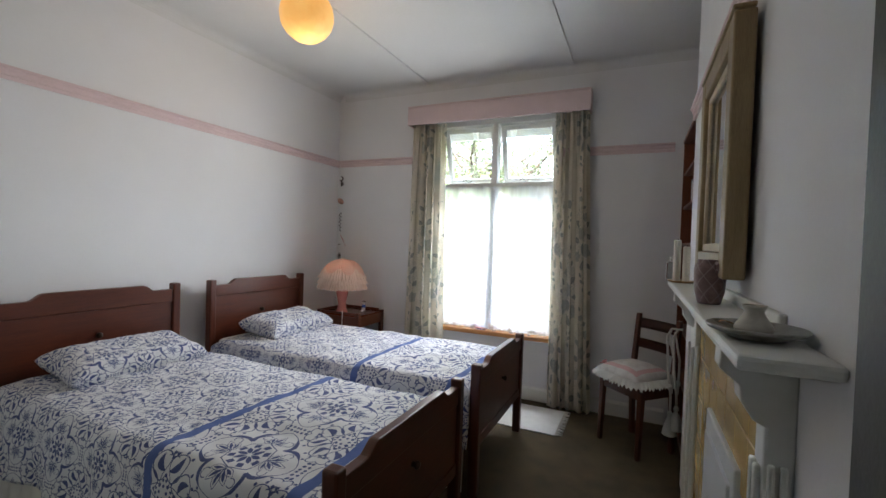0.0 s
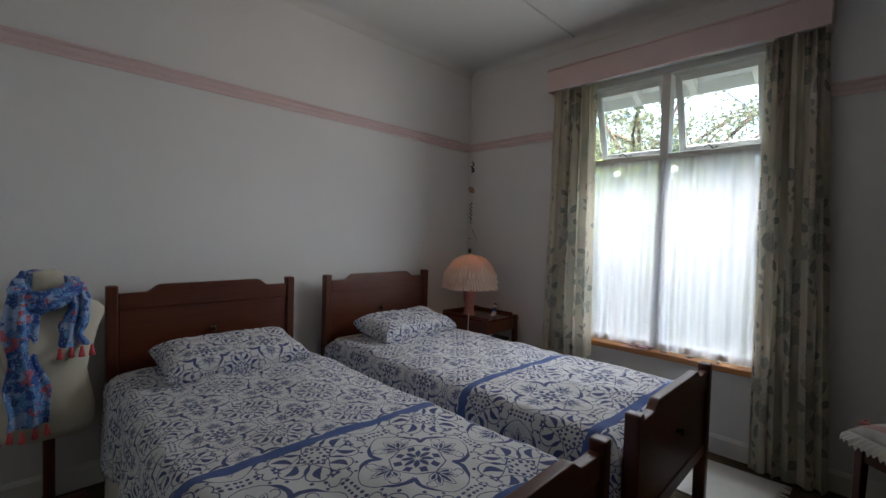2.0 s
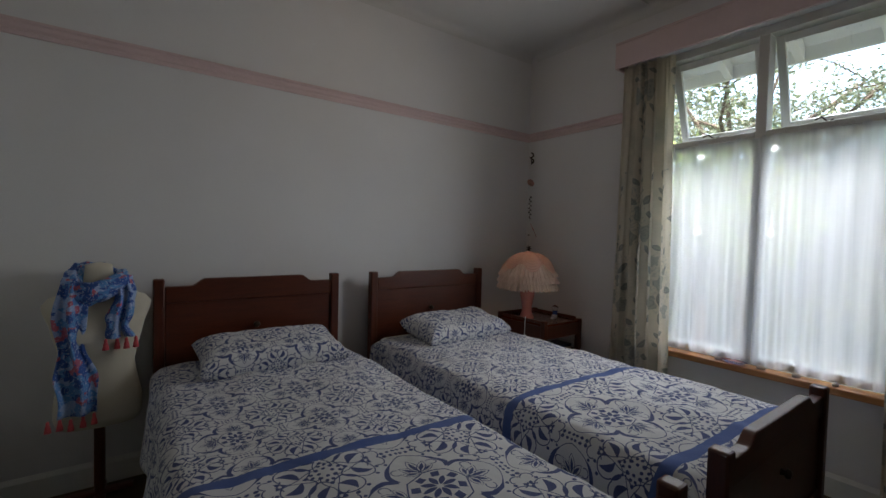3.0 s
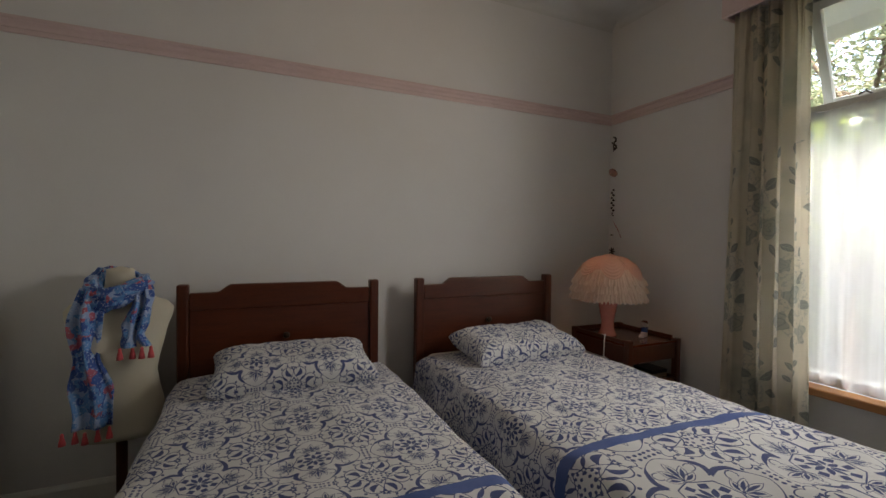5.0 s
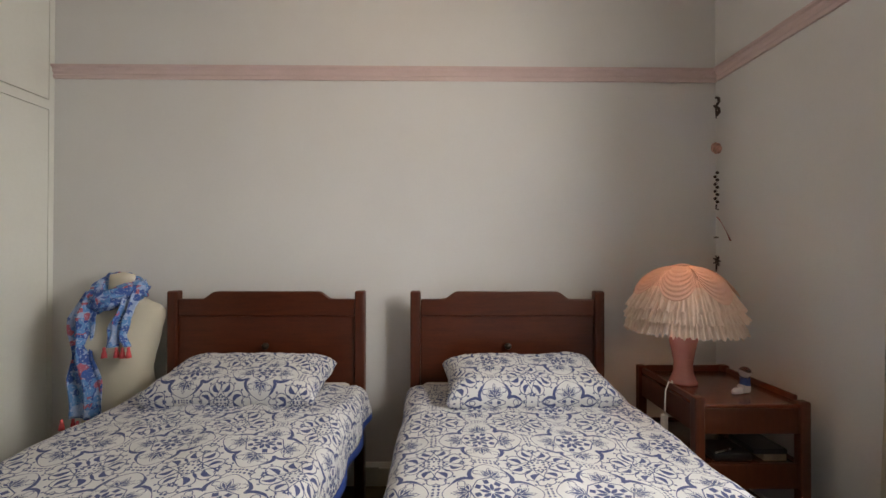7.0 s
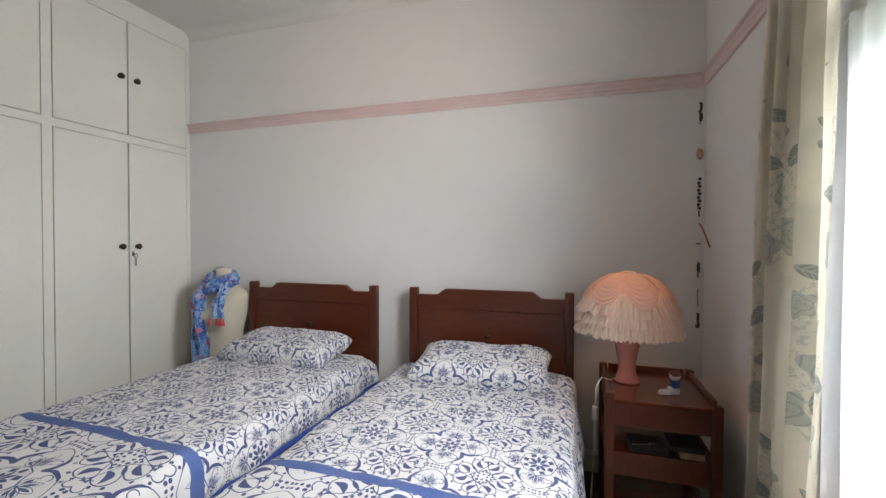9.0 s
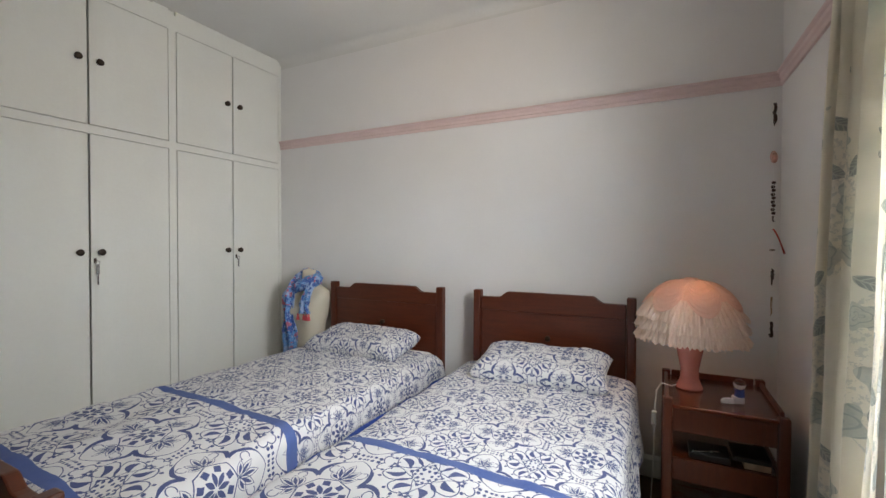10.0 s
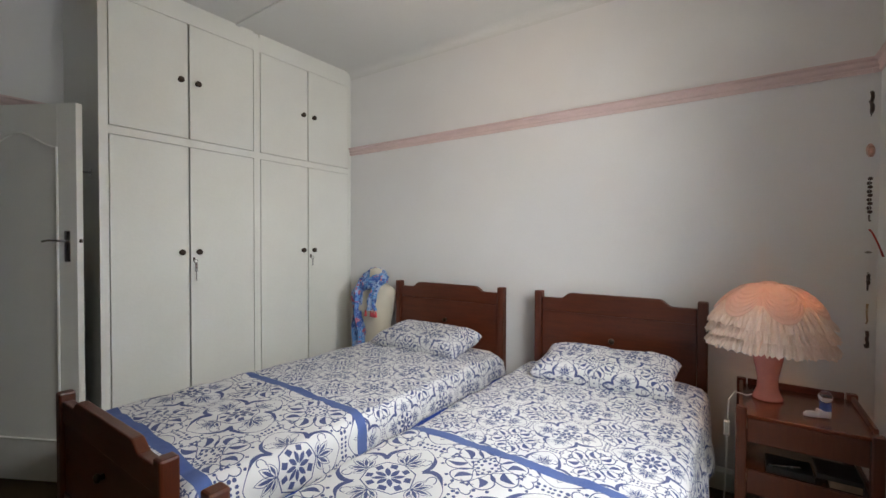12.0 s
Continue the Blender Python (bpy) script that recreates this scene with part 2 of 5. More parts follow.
def thing(name, loc, label, category, group="", rz=0.0):
    ob = new(name)
    ob.empty_display_size = 0.1
    ob.matrix_basis = pose(*loc, 0, 0, rz)
    return tagged(ob, label, category, group)


def fixed(name, bm, material, label, category, smooth=False):
    return tagged(part(name, bm, material, smooth=smooth), label, category, kind="structure")


# ---- materials ----
wall_paint = plain("wall_paint", (0.74, 0.735, 0.74), 0.7, vary=0.03, scale=1.3, fine=120, relief=0.12)
ceiling_paint = plain("ceiling_paint", (0.66, 0.66, 0.65), 0.75, vary=0.04, scale=1.0, fine=60, relief=0.1)
pink_paint = plain("pink_paint", (0.68, 0.53, 0.53), 0.5, vary=0.05, scale=4)
white_gloss = plain("white_gloss", (0.76, 0.76, 0.73), 0.35, vary=0.03, scale=3, relief=0.06)
cream_gloss = plain("cream_gloss", (0.77, 0.78, 0.745), 0.42, vary=0.03, scale=2.0, fine=50, relief=0.08)
blue_border = plain("blue_border_cotton", (0.028, 0.075, 0.34), 0.85, vary=0.08, scale=14, fine=500, relief=0.4)
carpet = plain("carpet", (0.088, 0.062, 0.030), 0.95, vary=0.3, scale=5, fine=350, relief=0.9)
mahogany = wood("mahogany", (0.042, 0.0075, 0.0025), (0.118, 0.023, 0.006), rough=0.38, axis=(12, 1.2, 12), coat=0.10)
mahogany_up = wood("mahogany_upright", (0.042, 0.0075, 0.0025), (0.118, 0.023, 0.006), rough=0.38, axis=(12, 12, 1.2), coat=0.10)
dark_wood = wood("dark_wood", (0.050, 0.010, 0.004), (0.130, 0.027, 0.008), axis=(12, 12, 1.2), rough=0.36, coat=0.15)
shelf_wood = wood("shelf_wood", (0.09, 0.022, 0.008), (0.20, 0.055, 0.018), axis=(12, 12, 1.2), rough=0.4)
sill_wood = wood("sill_wood", (0.42, 0.17, 0.05), (0.62, 0.29, 0.10), axis=(1.2, 12, 12), rough=0.35)
gilt_wood = wood("gilt_wood", (0.20, 0.13, 0.055), (0.38, 0.27, 0.13), axis=(12, 12, 1.2), rough=0.4)
duvet_cloth = printed_cotton("printed_duvet_cotton", (1.31, 1.95))
pillow_cloth = printed_cotton("printed_pillow_cotton", None)
white_cloth = plain("white_cloth", (0.74, 0.72, 0.68), 0.9, vary=0.06, scale=8, fine=500, relief=0.4)
brass = plain("aged_brass", (0.22, 0.14, 0.06), 0.35, 1.0, vary=0.2, scale=30)
steel = plain("steel", (0.55, 0.55, 0.55), 0.25, 1.0, vary=0.05, scale=30)
dark_bronze = plain("dark_bronze", (0.06, 0.045, 0.035), 0.35, 0.8, vary=0.2, scale=40)

# ---- the room ----
WX, EX, NY, SY, CZ = -2.73, 0.98, 3.62, -0.55, 2.93
BX, BY0, BY1 = 0.575, 0.36, 2.70      # chimney breast: face, south and north ends
L, R, SILL, HEAD = -1.56, -0.36, 0.575, 2.56   # window opening
fixed("floor", boxed(WX - 0.2, EX + 0.2, SY - 1.5, NY + 0.2, -0.1, 0), carpet, "dark olive brown short pile fitted carpet", "carpet")
fixed("wall_west", boxed(WX - 0.2, WX, SY - 0.2, NY + 0.2, 0, CZ + 0.15), wall_paint, "white painted plaster wall behind the beds", "wall")
bm = boxed(WX, L, NY, NY + 0.2, 0, CZ + 0.15)
box(bm, R, EX, NY, NY + 0.2, 0, CZ + 0.15)
box(bm, L, R, NY, NY + 0.2, 0, SILL - 0.04)
box(bm, L, R, NY, NY + 0.2, HEAD, CZ + 0.15)
fixed("wall_north", bm, wall_paint, "white painted plaster wall with a tall window", "wall")
fixed("wall_east", boxed(EX, EX + 0.2, SY - 0.2, NY + 0.2, 0, CZ + 0.15), wall_paint, "white painted plaster wall behind the chimney breast", "wall")
fixed("chimney_breast", boxed(BX, EX, BY0, BY1, 0, CZ), wall_paint, "white plastered chimney breast above the fireplace", "chimney breast")
DX0, DX1 = -0.38, 0.42
bm = boxed(WX, DX0, SY - 0.12, SY, 0, CZ + 0.15)
box(bm, DX1, EX, SY - 0.12, SY, 0, CZ + 0.15)
box(bm, DX0, DX1, SY - 0.12, SY, 2.14, CZ + 0.15)
fixed("wall_south", bm, wall_paint, "white painted wall with the doorway", "wall")
# the lining's near-black colour holds the shade of the backlit jamb
fixed("wall_nib", boxed(0.47, BX, SY, 0.30, 0, CZ), plain("nib_shade_paint", (0.045, 0.045, 0.038), 0.5, vary=0.1), "lining beside the doorway with its shade put into the colour", "wall")
fixed("wall_closet", boxed(BX, EX, SY, BY0, 0, CZ), wall_paint, "plain white wall beside the chimney breast", "wall")
bm = boxed(-1.3, -1.2, SY - 1.5, SY - 0.12, 0, 2.6)
box(bm, 1.2, 1.3, SY - 1.5, SY - 0.12, 0, 2.6)
box(bm, -1.3, 1.3, SY - 1.6, SY - 1.5, 0, 2.6)
fixed("wall_hall", bm, wall_paint, "plain hall walls beyond the doorway", "wall")
fixed("ceiling_hall", boxed(-1.3, 1.3, SY - 1.6, SY - 0.12, 2.6, 2.7), ceiling_paint, "plain hall ceiling", "ceiling")
bm = boxed(WX - 0.2, EX + 0.2, SY - 0.2, NY + 0.2, CZ, CZ + 0.12)
box(bm, -0.285, -0.25, SY, NY - 0.05, CZ - 0.012, CZ + 0.01, bevel=0.004)
box(bm, -1.655, -1.62, SY, NY - 0.05, CZ - 0.012, CZ + 0.01, bevel=0.004)
fixed("ceiling", bm, ceiling_paint, "off-white board ceiling with narrow cover battens", "ceiling")


def cove(r=0.07, n=6):
    pts = [(0, 0), (r, 0)]
    pts += [(r - r * math.sin(a), -r + r * math.cos(a)) for a in [math.pi / 2 * i / n for i in range(1, n)]]
    return pts + [(0, -r)]


C = cove()
bm = prism([(WX + p, CZ + q) for p, q in C], "y", 0.08, NY)
fixed("cornice_west", bm, ceiling_paint, "small coved white cornice", "cornice")
bm = prism([(NY - p, CZ + q) for p, q in C], "x", WX + 0.07, EX)
fixed("cornice_north", bm, ceiling_paint, "small coved white cornice", "cornice")


def rail_profile():
    return [(0, -0.035), (0.012, -0.035), (0.016, -0.018), (0.011, -0.012), (0.019, 0.0), (0.019, 0.016), (0.030, 0.024), (0.030, 0.034), (0, 0.036)]


RZ = 2.192
for nm, bm in (
    ("picture_rail_west", prism([(WX + p, RZ + q) for p, q in rail_profile()], "y", 0.08, NY)),
    ("picture_rail_north", merge(prism([(NY - p, RZ + q) for p, q in rail_profile()], "x", WX + 0.03, L - 0.02), prism([(NY - p, RZ + q) for p, q in rail_profile()], "x", R + 0.02, 0.53))),
    ("picture_rail_breast", prism([(BX - p, RZ + q) for p, q in rail_profile()], "y", BY0, BY1 + 0.02)),
    ("picture_rail_south", prism([(SY + p, RZ + q) for p, q in rail_profile()], "x", -0.80, 0.47)),
):
    fixed(nm, bm, pink_paint, "pink painted moulded timber picture rail", "picture rail")


def skirt(p0=0.018, h=0.12):
    return [(0, 0), (p0, 0), (p0, h - 0.02), (p0 - 0.008, h - 0.006), (p0 - 0.012, h), (0, h)]


for nm, bm in (
    ("baseboard_west", prism([(WX + p, q) for p, q in skirt()], "y", 0.08, NY)),
    ("baseboard_north", prism([(NY - p, q) for p, q in skirt()], "x", WX + 0.018, 0.53)),
    ("baseboard_breast", prism([(BX - p, q) for p, q in skirt()], "y", BY0, 0.78)),
):
    fixed(nm, bm, white_gloss, "white gloss painted skirting board", "skirting board")

# ---- window ----
def glass(name, tint=(1, 1, 1), rough=0.0):
    m, t, b = shader(name)
    b.inputs["Base Color"].default_value = rgba(tint)
    b.inputs["Transmission Weight"].default_value = 1
    b.inputs["Roughness"].default_value = rough
    b.inputs["IOR"].default_value = 1.45
    return m


pane_glass = glass("pane_glass")
GY = NY + 0.09
MX = (L + R) / 2
TR = 1.93
window = thing("window_1", (0, 0, 0), "tall white painted timber window with two open top sashes", "window")
window["kind"] = "structure"
bm = boxed(L, L + 0.045, GY - 0.04, GY + 0.05, SILL, HEAD, bevel=0.004)
box(bm, R - 0.045, R, GY - 0.04, GY + 0.05, SILL, HEAD, bevel=0.004)
box(bm, L + 0.045, R - 0.045, GY - 0.04, GY + 0.05, HEAD - 0.05, HEAD, bevel=0.004)
box(bm, L + 0.045, R - 0.045, GY - 0.04, GY + 0.05, SILL, SILL + 0.05, bevel=0.004)
part("window_frame", bm, white_gloss, window)
part("mullion", boxed(MX - 0.028, MX + 0.028, GY - 0.045, GY + 0.05, SILL + 0.05, HEAD - 0.05, bevel=0.005), white_gloss, window)
part("transom", merge(boxed(L + 0.045, MX - 0.028, GY - 0.045, GY + 0.05, TR - 0.03, TR + 0.025, bevel=0.005), boxed(MX + 0.028, R - 0.045, GY - 0.045, GY + 0.05, TR - 0.03, TR + 0.025, bevel=0.005)), white_gloss, window)
part("window_sill", boxed(L - 0.03, R + 0.03, NY - 0.048, GY - 0.04, SILL - 0.04, SILL, bevel=0.008), sill_wood, window, "varnished orange-brown timber sill")
for x0, x1 in ((L + 0.045, MX - 0.028), (MX + 0.028, R - 0.045)):
    p = part("pane", boxed(x0, x1, GY, GY + 0.004, SILL + 0.05, TR - 0.03), pane_glass, window)
    p.visible_shadow = False
    # awning sash, hinged at its head and pushed out
    h = HEAD - 0.05 - TR - 0.035
    w = x1 - x0 - 0.012
    bm = boxed(0, 0.042, -0.018, 0.018, -h, 0, bevel=0.003)
    box(bm, w - 0.042, w, -0.018, 0.018, -h, 0, bevel=0.003)
    box(bm, 0.042, w - 0.042, -0.018, 0.018, -0.042, 0, bevel=0.003)
    box(bm, 0.042, w - 0.042, -0.018, 0.018, -h, -h + 0.05, bevel=0.003)
    sash = part("sash", bm, white_gloss, window, "white top-hung sash pushed open")
    sash.matrix_basis = pose(x0 + 0.006, GY + 0.035, HEAD - 0.056, 19, 0, 0)
    g = part("sash_pane", boxed(0.042, w - 0.042, -0.002, 0.002, -h + 0.05, -0.042), pane_glass, sash)
    g.visible_shadow = False
    hook = tube([(w * 0.5 - 0.02, -0.02, -h + 0.03), (w * 0.5 - 0.03, -0.06, -h + 0.02), (w * 0.5 - 0.05, -0.10, -h + 0.06), (w * 0.5 - 0.08, -0.105, -h + 0.05)], 0.005, 6)
    part("stay", hook, dark_bronze, sash)

# net curtain on a wire across the lower panes
m, t, b = shader("net_curtain")
tr = t.nodes.new("ShaderNodeBsdfTransparent")
tl = t.nodes.new("ShaderNodeBsdfTranslucent")
df = t.nodes.new("ShaderNodeBsdfDiffuse")
tl.inputs[0].default_value = df.inputs[0].default_value = (0.87, 0.88, 0.91, 1)
ad = t.nodes.new("ShaderNodeMixShader")
ad.inputs[0].default_value = 0.35
mx = t.nodes.new("ShaderNodeMixShader")
uvn = noise_val(t, coords(t), 7, 2, 0.5, stretch=(3, 3, 0.10))
t.links.new((Val(uvn) * 0.5 + 0.50).s, mx.inputs[0])
t.links.new(tl.outputs[0], ad.inputs[1])
t.links.new(df.outputs[0], ad.inputs[2])
t.links.new(tr.outputs[0], mx.inputs[1])
t.links.new(ad.outputs[0], mx.inputs[2])
t.links.new(mx.outputs[0], t.nodes["Material Output"].inputs["Surface"])
net_cloth = m


def net(x0, x1, seed):
    def fn(a, b):
        z = (SILL + 0.012) + (TR - 0.02 - SILL) * b
        fold = 0.009 * math.sin(a * 44 + seed + 2 * math.sin(5 * a)) + 0.008 * math.sin(a * 17 + 2 * seed + b) + 0.004 * noise.noise((a * 14, b * 2, seed))
        hem = 0.010 * noise.noise((a * 40, 1, seed)) * (1 - b) ** 4
        return (x0 + (x1 - x0) * a, NY + 0.032 + fold * (1.2 - 0.5 * b), z + hem)
    return sheet(150, 14, fn)


nets = thing("net_curtain", (0, 0, 0), "sheer white net curtains hanging across the lower window", "net curtain")
part("net_panel", net(L + 0.01, MX + 0.01, 1.0), net_cloth, nets)
part("net_panel", net(MX + 0.012, R - 0.01, 4.0), net_cloth, nets)
part("curtain_wire", tube([(L + 0.002, NY + 0.032, TR - 0.012), (R - 0.002, NY + 0.032, TR - 0.012)], 0.004, 8), white_gloss, nets)

# eaves outside
eaves = thing("eaves", (0, 0, 0), "white painted eaves with exposed rafter ends outside", "eaves")
eaves["kind"] = "structure"
part("soffit", prism([(NY + 0.2, 3.02), (NY + 0.95, 2.70), (NY + 0.95, 2.72), (NY + 0.2, 3.04)], "x", -4.5, 3), white_gloss, eaves)
part("fascia", boxed(-4.5, 3, NY + 0.95, NY + 0.975, 2.60, 2.74), white_gloss, eaves)
for i in range(14):
    x = -4.2 + i * 0.45
    part("rafter", prism([(NY + 0.2, 2.90), (NY + 0.93, 2.60), (NY + 0.93, 2.70), (NY + 0.2, 3.015)], "x", x, x + 0.05), white_gloss, eaves)

# pelmet and floral curtains
pelmet = fixed("pelmet", merge(boxed(-1.80, -0.10, NY - 0.14, NY - 0.12, 2.51, 2.675, bevel=0.004), boxed(-1.80, -1.78, NY - 0.12, NY, 2.51, 2.675), boxed(-0.12, -0.10, NY - 0.12, NY, 2.51, 2.675), boxed(-1.80, -0.10, NY - 0.14, NY, 2.677, 2.69)), pink_paint, "pink painted box pelmet over the window curtains", "pelmet")

m, t, b = shader("floral_curtain")
uv = t.nodes.new("ShaderNodeUVMap").outputs[0]
sep = t.nodes.new("ShaderNodeSeparateXYZ")
t.links.new(uv, sep.inputs[0])
u, v = Val(sep.outputs[0]), Val(sep.outputs[1])


def leaf_shape(x, y, cx, cy, ang, length, wide):
    """Pointed leaf on the cloth: under 1 inside. Also its place across, for the veins."""
    ca, sa = math.cos(ang), math.sin(ang)
    px, py = (x - cx) * ca + (y - cy) * sa, (y - cy) * ca - (x - cx) * sa
    return abs(py) / wide + (px / length) * (px / length), px, py


wv = t.nodes.new("ShaderNodeTexNoise")
wv.inputs["Scale"].default_value = 7
t.links.new(uv, wv.inputs["Vector"])
ws = t.nodes.new("ShaderNodeSeparateXYZ")
t.links.new(wv.outputs[1], ws.inputs[0])
CU, CV = 0.62, 0.98
uu, vv_ = u + Val(ws.outputs[0]) * 0.05, v + Val(ws.outputs[1]) * 0.05
vein = Val(noise_val(t, uv, 30, 5, 0.7))
cream, grey_green, dark_green, grey = (0.88, 0.835, 0.73), (0.36, 0.40, 0.385), (0.17, 0.20, 0.20), (0.54, 0.55, 0.52)
# soft washes of colour behind the sprays
wash = noise_val(t, uv, 3.2, 3, 0.55)
c = mixc(t, calc("MULTIPLY", Val(ramp(t, wash, (0, 0, 0), (1, 1, 1), 0.52, 0.74)), 0.55), cream, (0.47, 0.51, 0.45))
for ou, ov, flip in ((0.0, 0.0, 1), (0.31, 0.47, -1)):
    x = (fract((uu + ou) / CU) - 0.5) * (CU * flip)
    y = (fract((vv_ + ov) / CV) - 0.5) * CV
    keep = 1.0 if ou == 0 else (v < 1.75)
    # lace-like sprigs round the stem
    fine = Val(noise_val(t, uv, 62, 3, 0.7)) > 0.54
    body = dist(x / 0.13 + 0.25, y / 0.24 - 0.1) < 1.0
    c = mixc(t, both(both(fine, body), keep) * 0.55, c, grey)
    for cx, cy, rr in ((-0.01, 0.02, 0.085), (0.09, -0.12, 0.095), (-0.10, -0.16, 0.080), (0.05, 0.17, 0.052), (-0.03, 0.31, 0.034)):
        rr *= 0.75
        d = dist(x - cx, y - cy)
        th = calc("ARCTAN2", y - cy, x - cx)
        edge = rr * (0.86 + 0.14 * cosv(5 * th + 9 * cx))
        c = mixc(t, both(d < edge, keep) * 0.75, c, mixc(t, vein, (0.62, 0.63, 0.56), (0.44, 0.47, 0.44)))
        folds_ = abs(fract(d / rr * 2.6 + 0.35 * cosv(3 * th)) - 0.5) < 0.10
        c = mixc(t, both(both(folds_, d < edge), keep) * 0.65, c, grey_green)
    for cx, cy, ang, ln, wd in ((0.03, 0.255, 0.5, 0.040, 0.017), (-0.075, 0.24, 2.4, 0.042, 0.019), (0.115, 0.10, 0.7, 0.058, 0.023), (-0.095, 0.10, 2.6, 0.060, 0.026), (0.14, 0.01, -0.2, 0.052, 0.023), (-0.13, -0.03, 3.0, 0.058, 0.026), (0.0, -0.10, 1.4, 0.066, 0.030), (-0.01, -0.23, 1.2, 0.060, 0.026), (0.13, -0.24, -0.8, 0.050, 0.020), (-0.04, -0.32, 2.2, 0.032, 0.014), (0.01, -0.34, 0.9, 0.032, 0.014), (-0.03, -0.375, 2.2, 0.028, 0.012), (0.02, -0.395, 0.9, 0.028, 0.012), (-0.01, -0.435, 1.57, 0.028, 0.012), (-0.04, 0.385, 1.9, 0.028, 0.013)):
        d, px, py = leaf_shape(x, y, cx, cy, ang, ln * 0.84, wd * 0.95)
        rib = either(abs(py) < 0.0015, abs(fract((px + abs(py)) * 85) - 0.5) < 0.12)
        c = mixc(t, both(d < 1, keep) * 0.8, c, mixc(t, rib * 0.7, mixc(t, vein, dark_green, grey_green), (0.60, 0.62, 0.55)))
t.links.new(c, b.inputs["Base Color"])
b.inputs["Roughness"].default_value = 0.85
bump(t, b, noise_val(t, uv, 600, 2), 0.2, 0.002)
tl = t.nodes.new("ShaderNodeBsdfTranslucent")
t.links.new(c, tl.inputs[0])
mx = t.nodes.new("ShaderNodeMixShader")
mx.inputs[0].default_value = 0.27
t.links.new(b.outputs[0], mx.inputs[1])
t.links.new(tl.outputs[0], mx.inputs[2])
t.links.new(mx.outputs[0], t.nodes["Material Output"].inputs["Surface"])
floral_cloth = m


def curtain(x0t, x1t, x0b, x1b, folds, seed, slant):
    """A gathered curtain from the pelmet to the floor."""
    def fn(a, b):
        x0, x1 = x0t + (x0b - x0t) * (1 - b), x1t + (x1b - x1t) * (1 - b)
        z = 0.012 + 2.52 * b
        deep = (0.036 - 0.010 * b)
        ph = 2 * math.pi * (folds * a + 0.55 * noise.noise((a * 3.1, b * 0.9, seed + 8)))
        w = deep * (0.75 + 0.5 * noise.noise((a * 4, 0.4 * b, seed + 2))) * math.sin(ph + 0.5 * math.sin(3 * b + seed))
        pinch = max(0, (b - 0.86) / 0.14)
        w += 0.013 * math.sin(2 * math.pi * folds * 3.4 * a + seed) * pinch ** 0.7
        w += 0.012 * noise.noise((a * 5, b * 2.5, seed)) + 0.005 * noise.noise((a * 11, b * 7, seed + 1))
        s = 0.006 * math.sin(4 * math.pi * folds * a + seed)
        return (x0 + (x1 - x0) * a + s, NY - 0.107 + 0.072 * b + w + slant * (2 * a - 1) * (0.15 + 0.85 * b), z)
    width = 0.88
    return sheet(130, 70, fn, lambda a, b: (a * width + seed, b * 2.5))


for args in ((-1.775, -1.44, -1.80, -1.345, 5, 3.0, 0.030), (-0.40, -0.115, -0.37, -0.015, 5, 7.0, -0.02)):
    bm = curtain(*args)
    bmesh.ops.solidify(bm, geom=bm.faces[:], thickness=0.003)
    tagged(part("floral_curtain", bm, floral_cloth, smooth=True), "full-length cream cotton curtain printed with grey-green roses", "curtain", "window curtains")

# ---- beds ----
HX, FX = -2.60, -0.478


def board_outline(w, z0, zs, zt):
    """A bed end's panel: low shoulders that sweep up to a raised flat top."""
    pts = [(-w / 2, z0), (-w / 2, zs)]
    a, e = w / 2 - 0.095, w / 2 - 0.185
    pts += [(-a, zs), (-a + 0.018, zs + 0.001)]
    for i in range(1, 8):
        k = i / 8
        pts.append((-a + 0.018 + (a - 0.018 - e) * k, zs + (zt - zs) * (k * k * (3 - 2 * k))))
    pts.append((-e, zt))
    return pts + [(-p, q) for p, q in reversed(pts)]


def bed_end(root, x, w, zpost, zs, zt, z0, face, name):
    """Two posts, a shaped panel with a moulded cap rail, and a knob. face: the side that looks into the room."""
    for y in (-w / 2, w / 2):
        bm = boxed(x - 0.028, x + 0.028, y - 0.025, y + 0.025, 0, zpost - 0.002, bevel=0.008)
        part("post", bm, mahogany_up, root)
    inner = w - 0.054
    part(name, prism(board_outline(inner, z0, zs - 0.012, zt - 0.012), "x", x - 0.011, x + 0.011, 0.003), mahogany, root)
    lo = [(p, q) for p, q in board_outline(inner, zs - 0.085, zs, zt)]
    part("cap_rail", prism(lo, "x", x - 0.019, x + 0.019, 0.005), mahogany, root)
    part("bottom_rail", boxed(x - 0.018, x + 0.018, -inner / 2, inner / 2, z0 - 0.03, z0 + 0.03, bevel=0.004), mahogany, root)


def knob(r=0.017):
    return turned([(0.0, 0.0), (r * 0.75, 0.001), (r * 0.55, 0.008), (r * 0.5, 0.012), (r * 0.95, 0.016), (r, 0.022), (r * 0.8, 0.029), (0, 0.032)], 20)


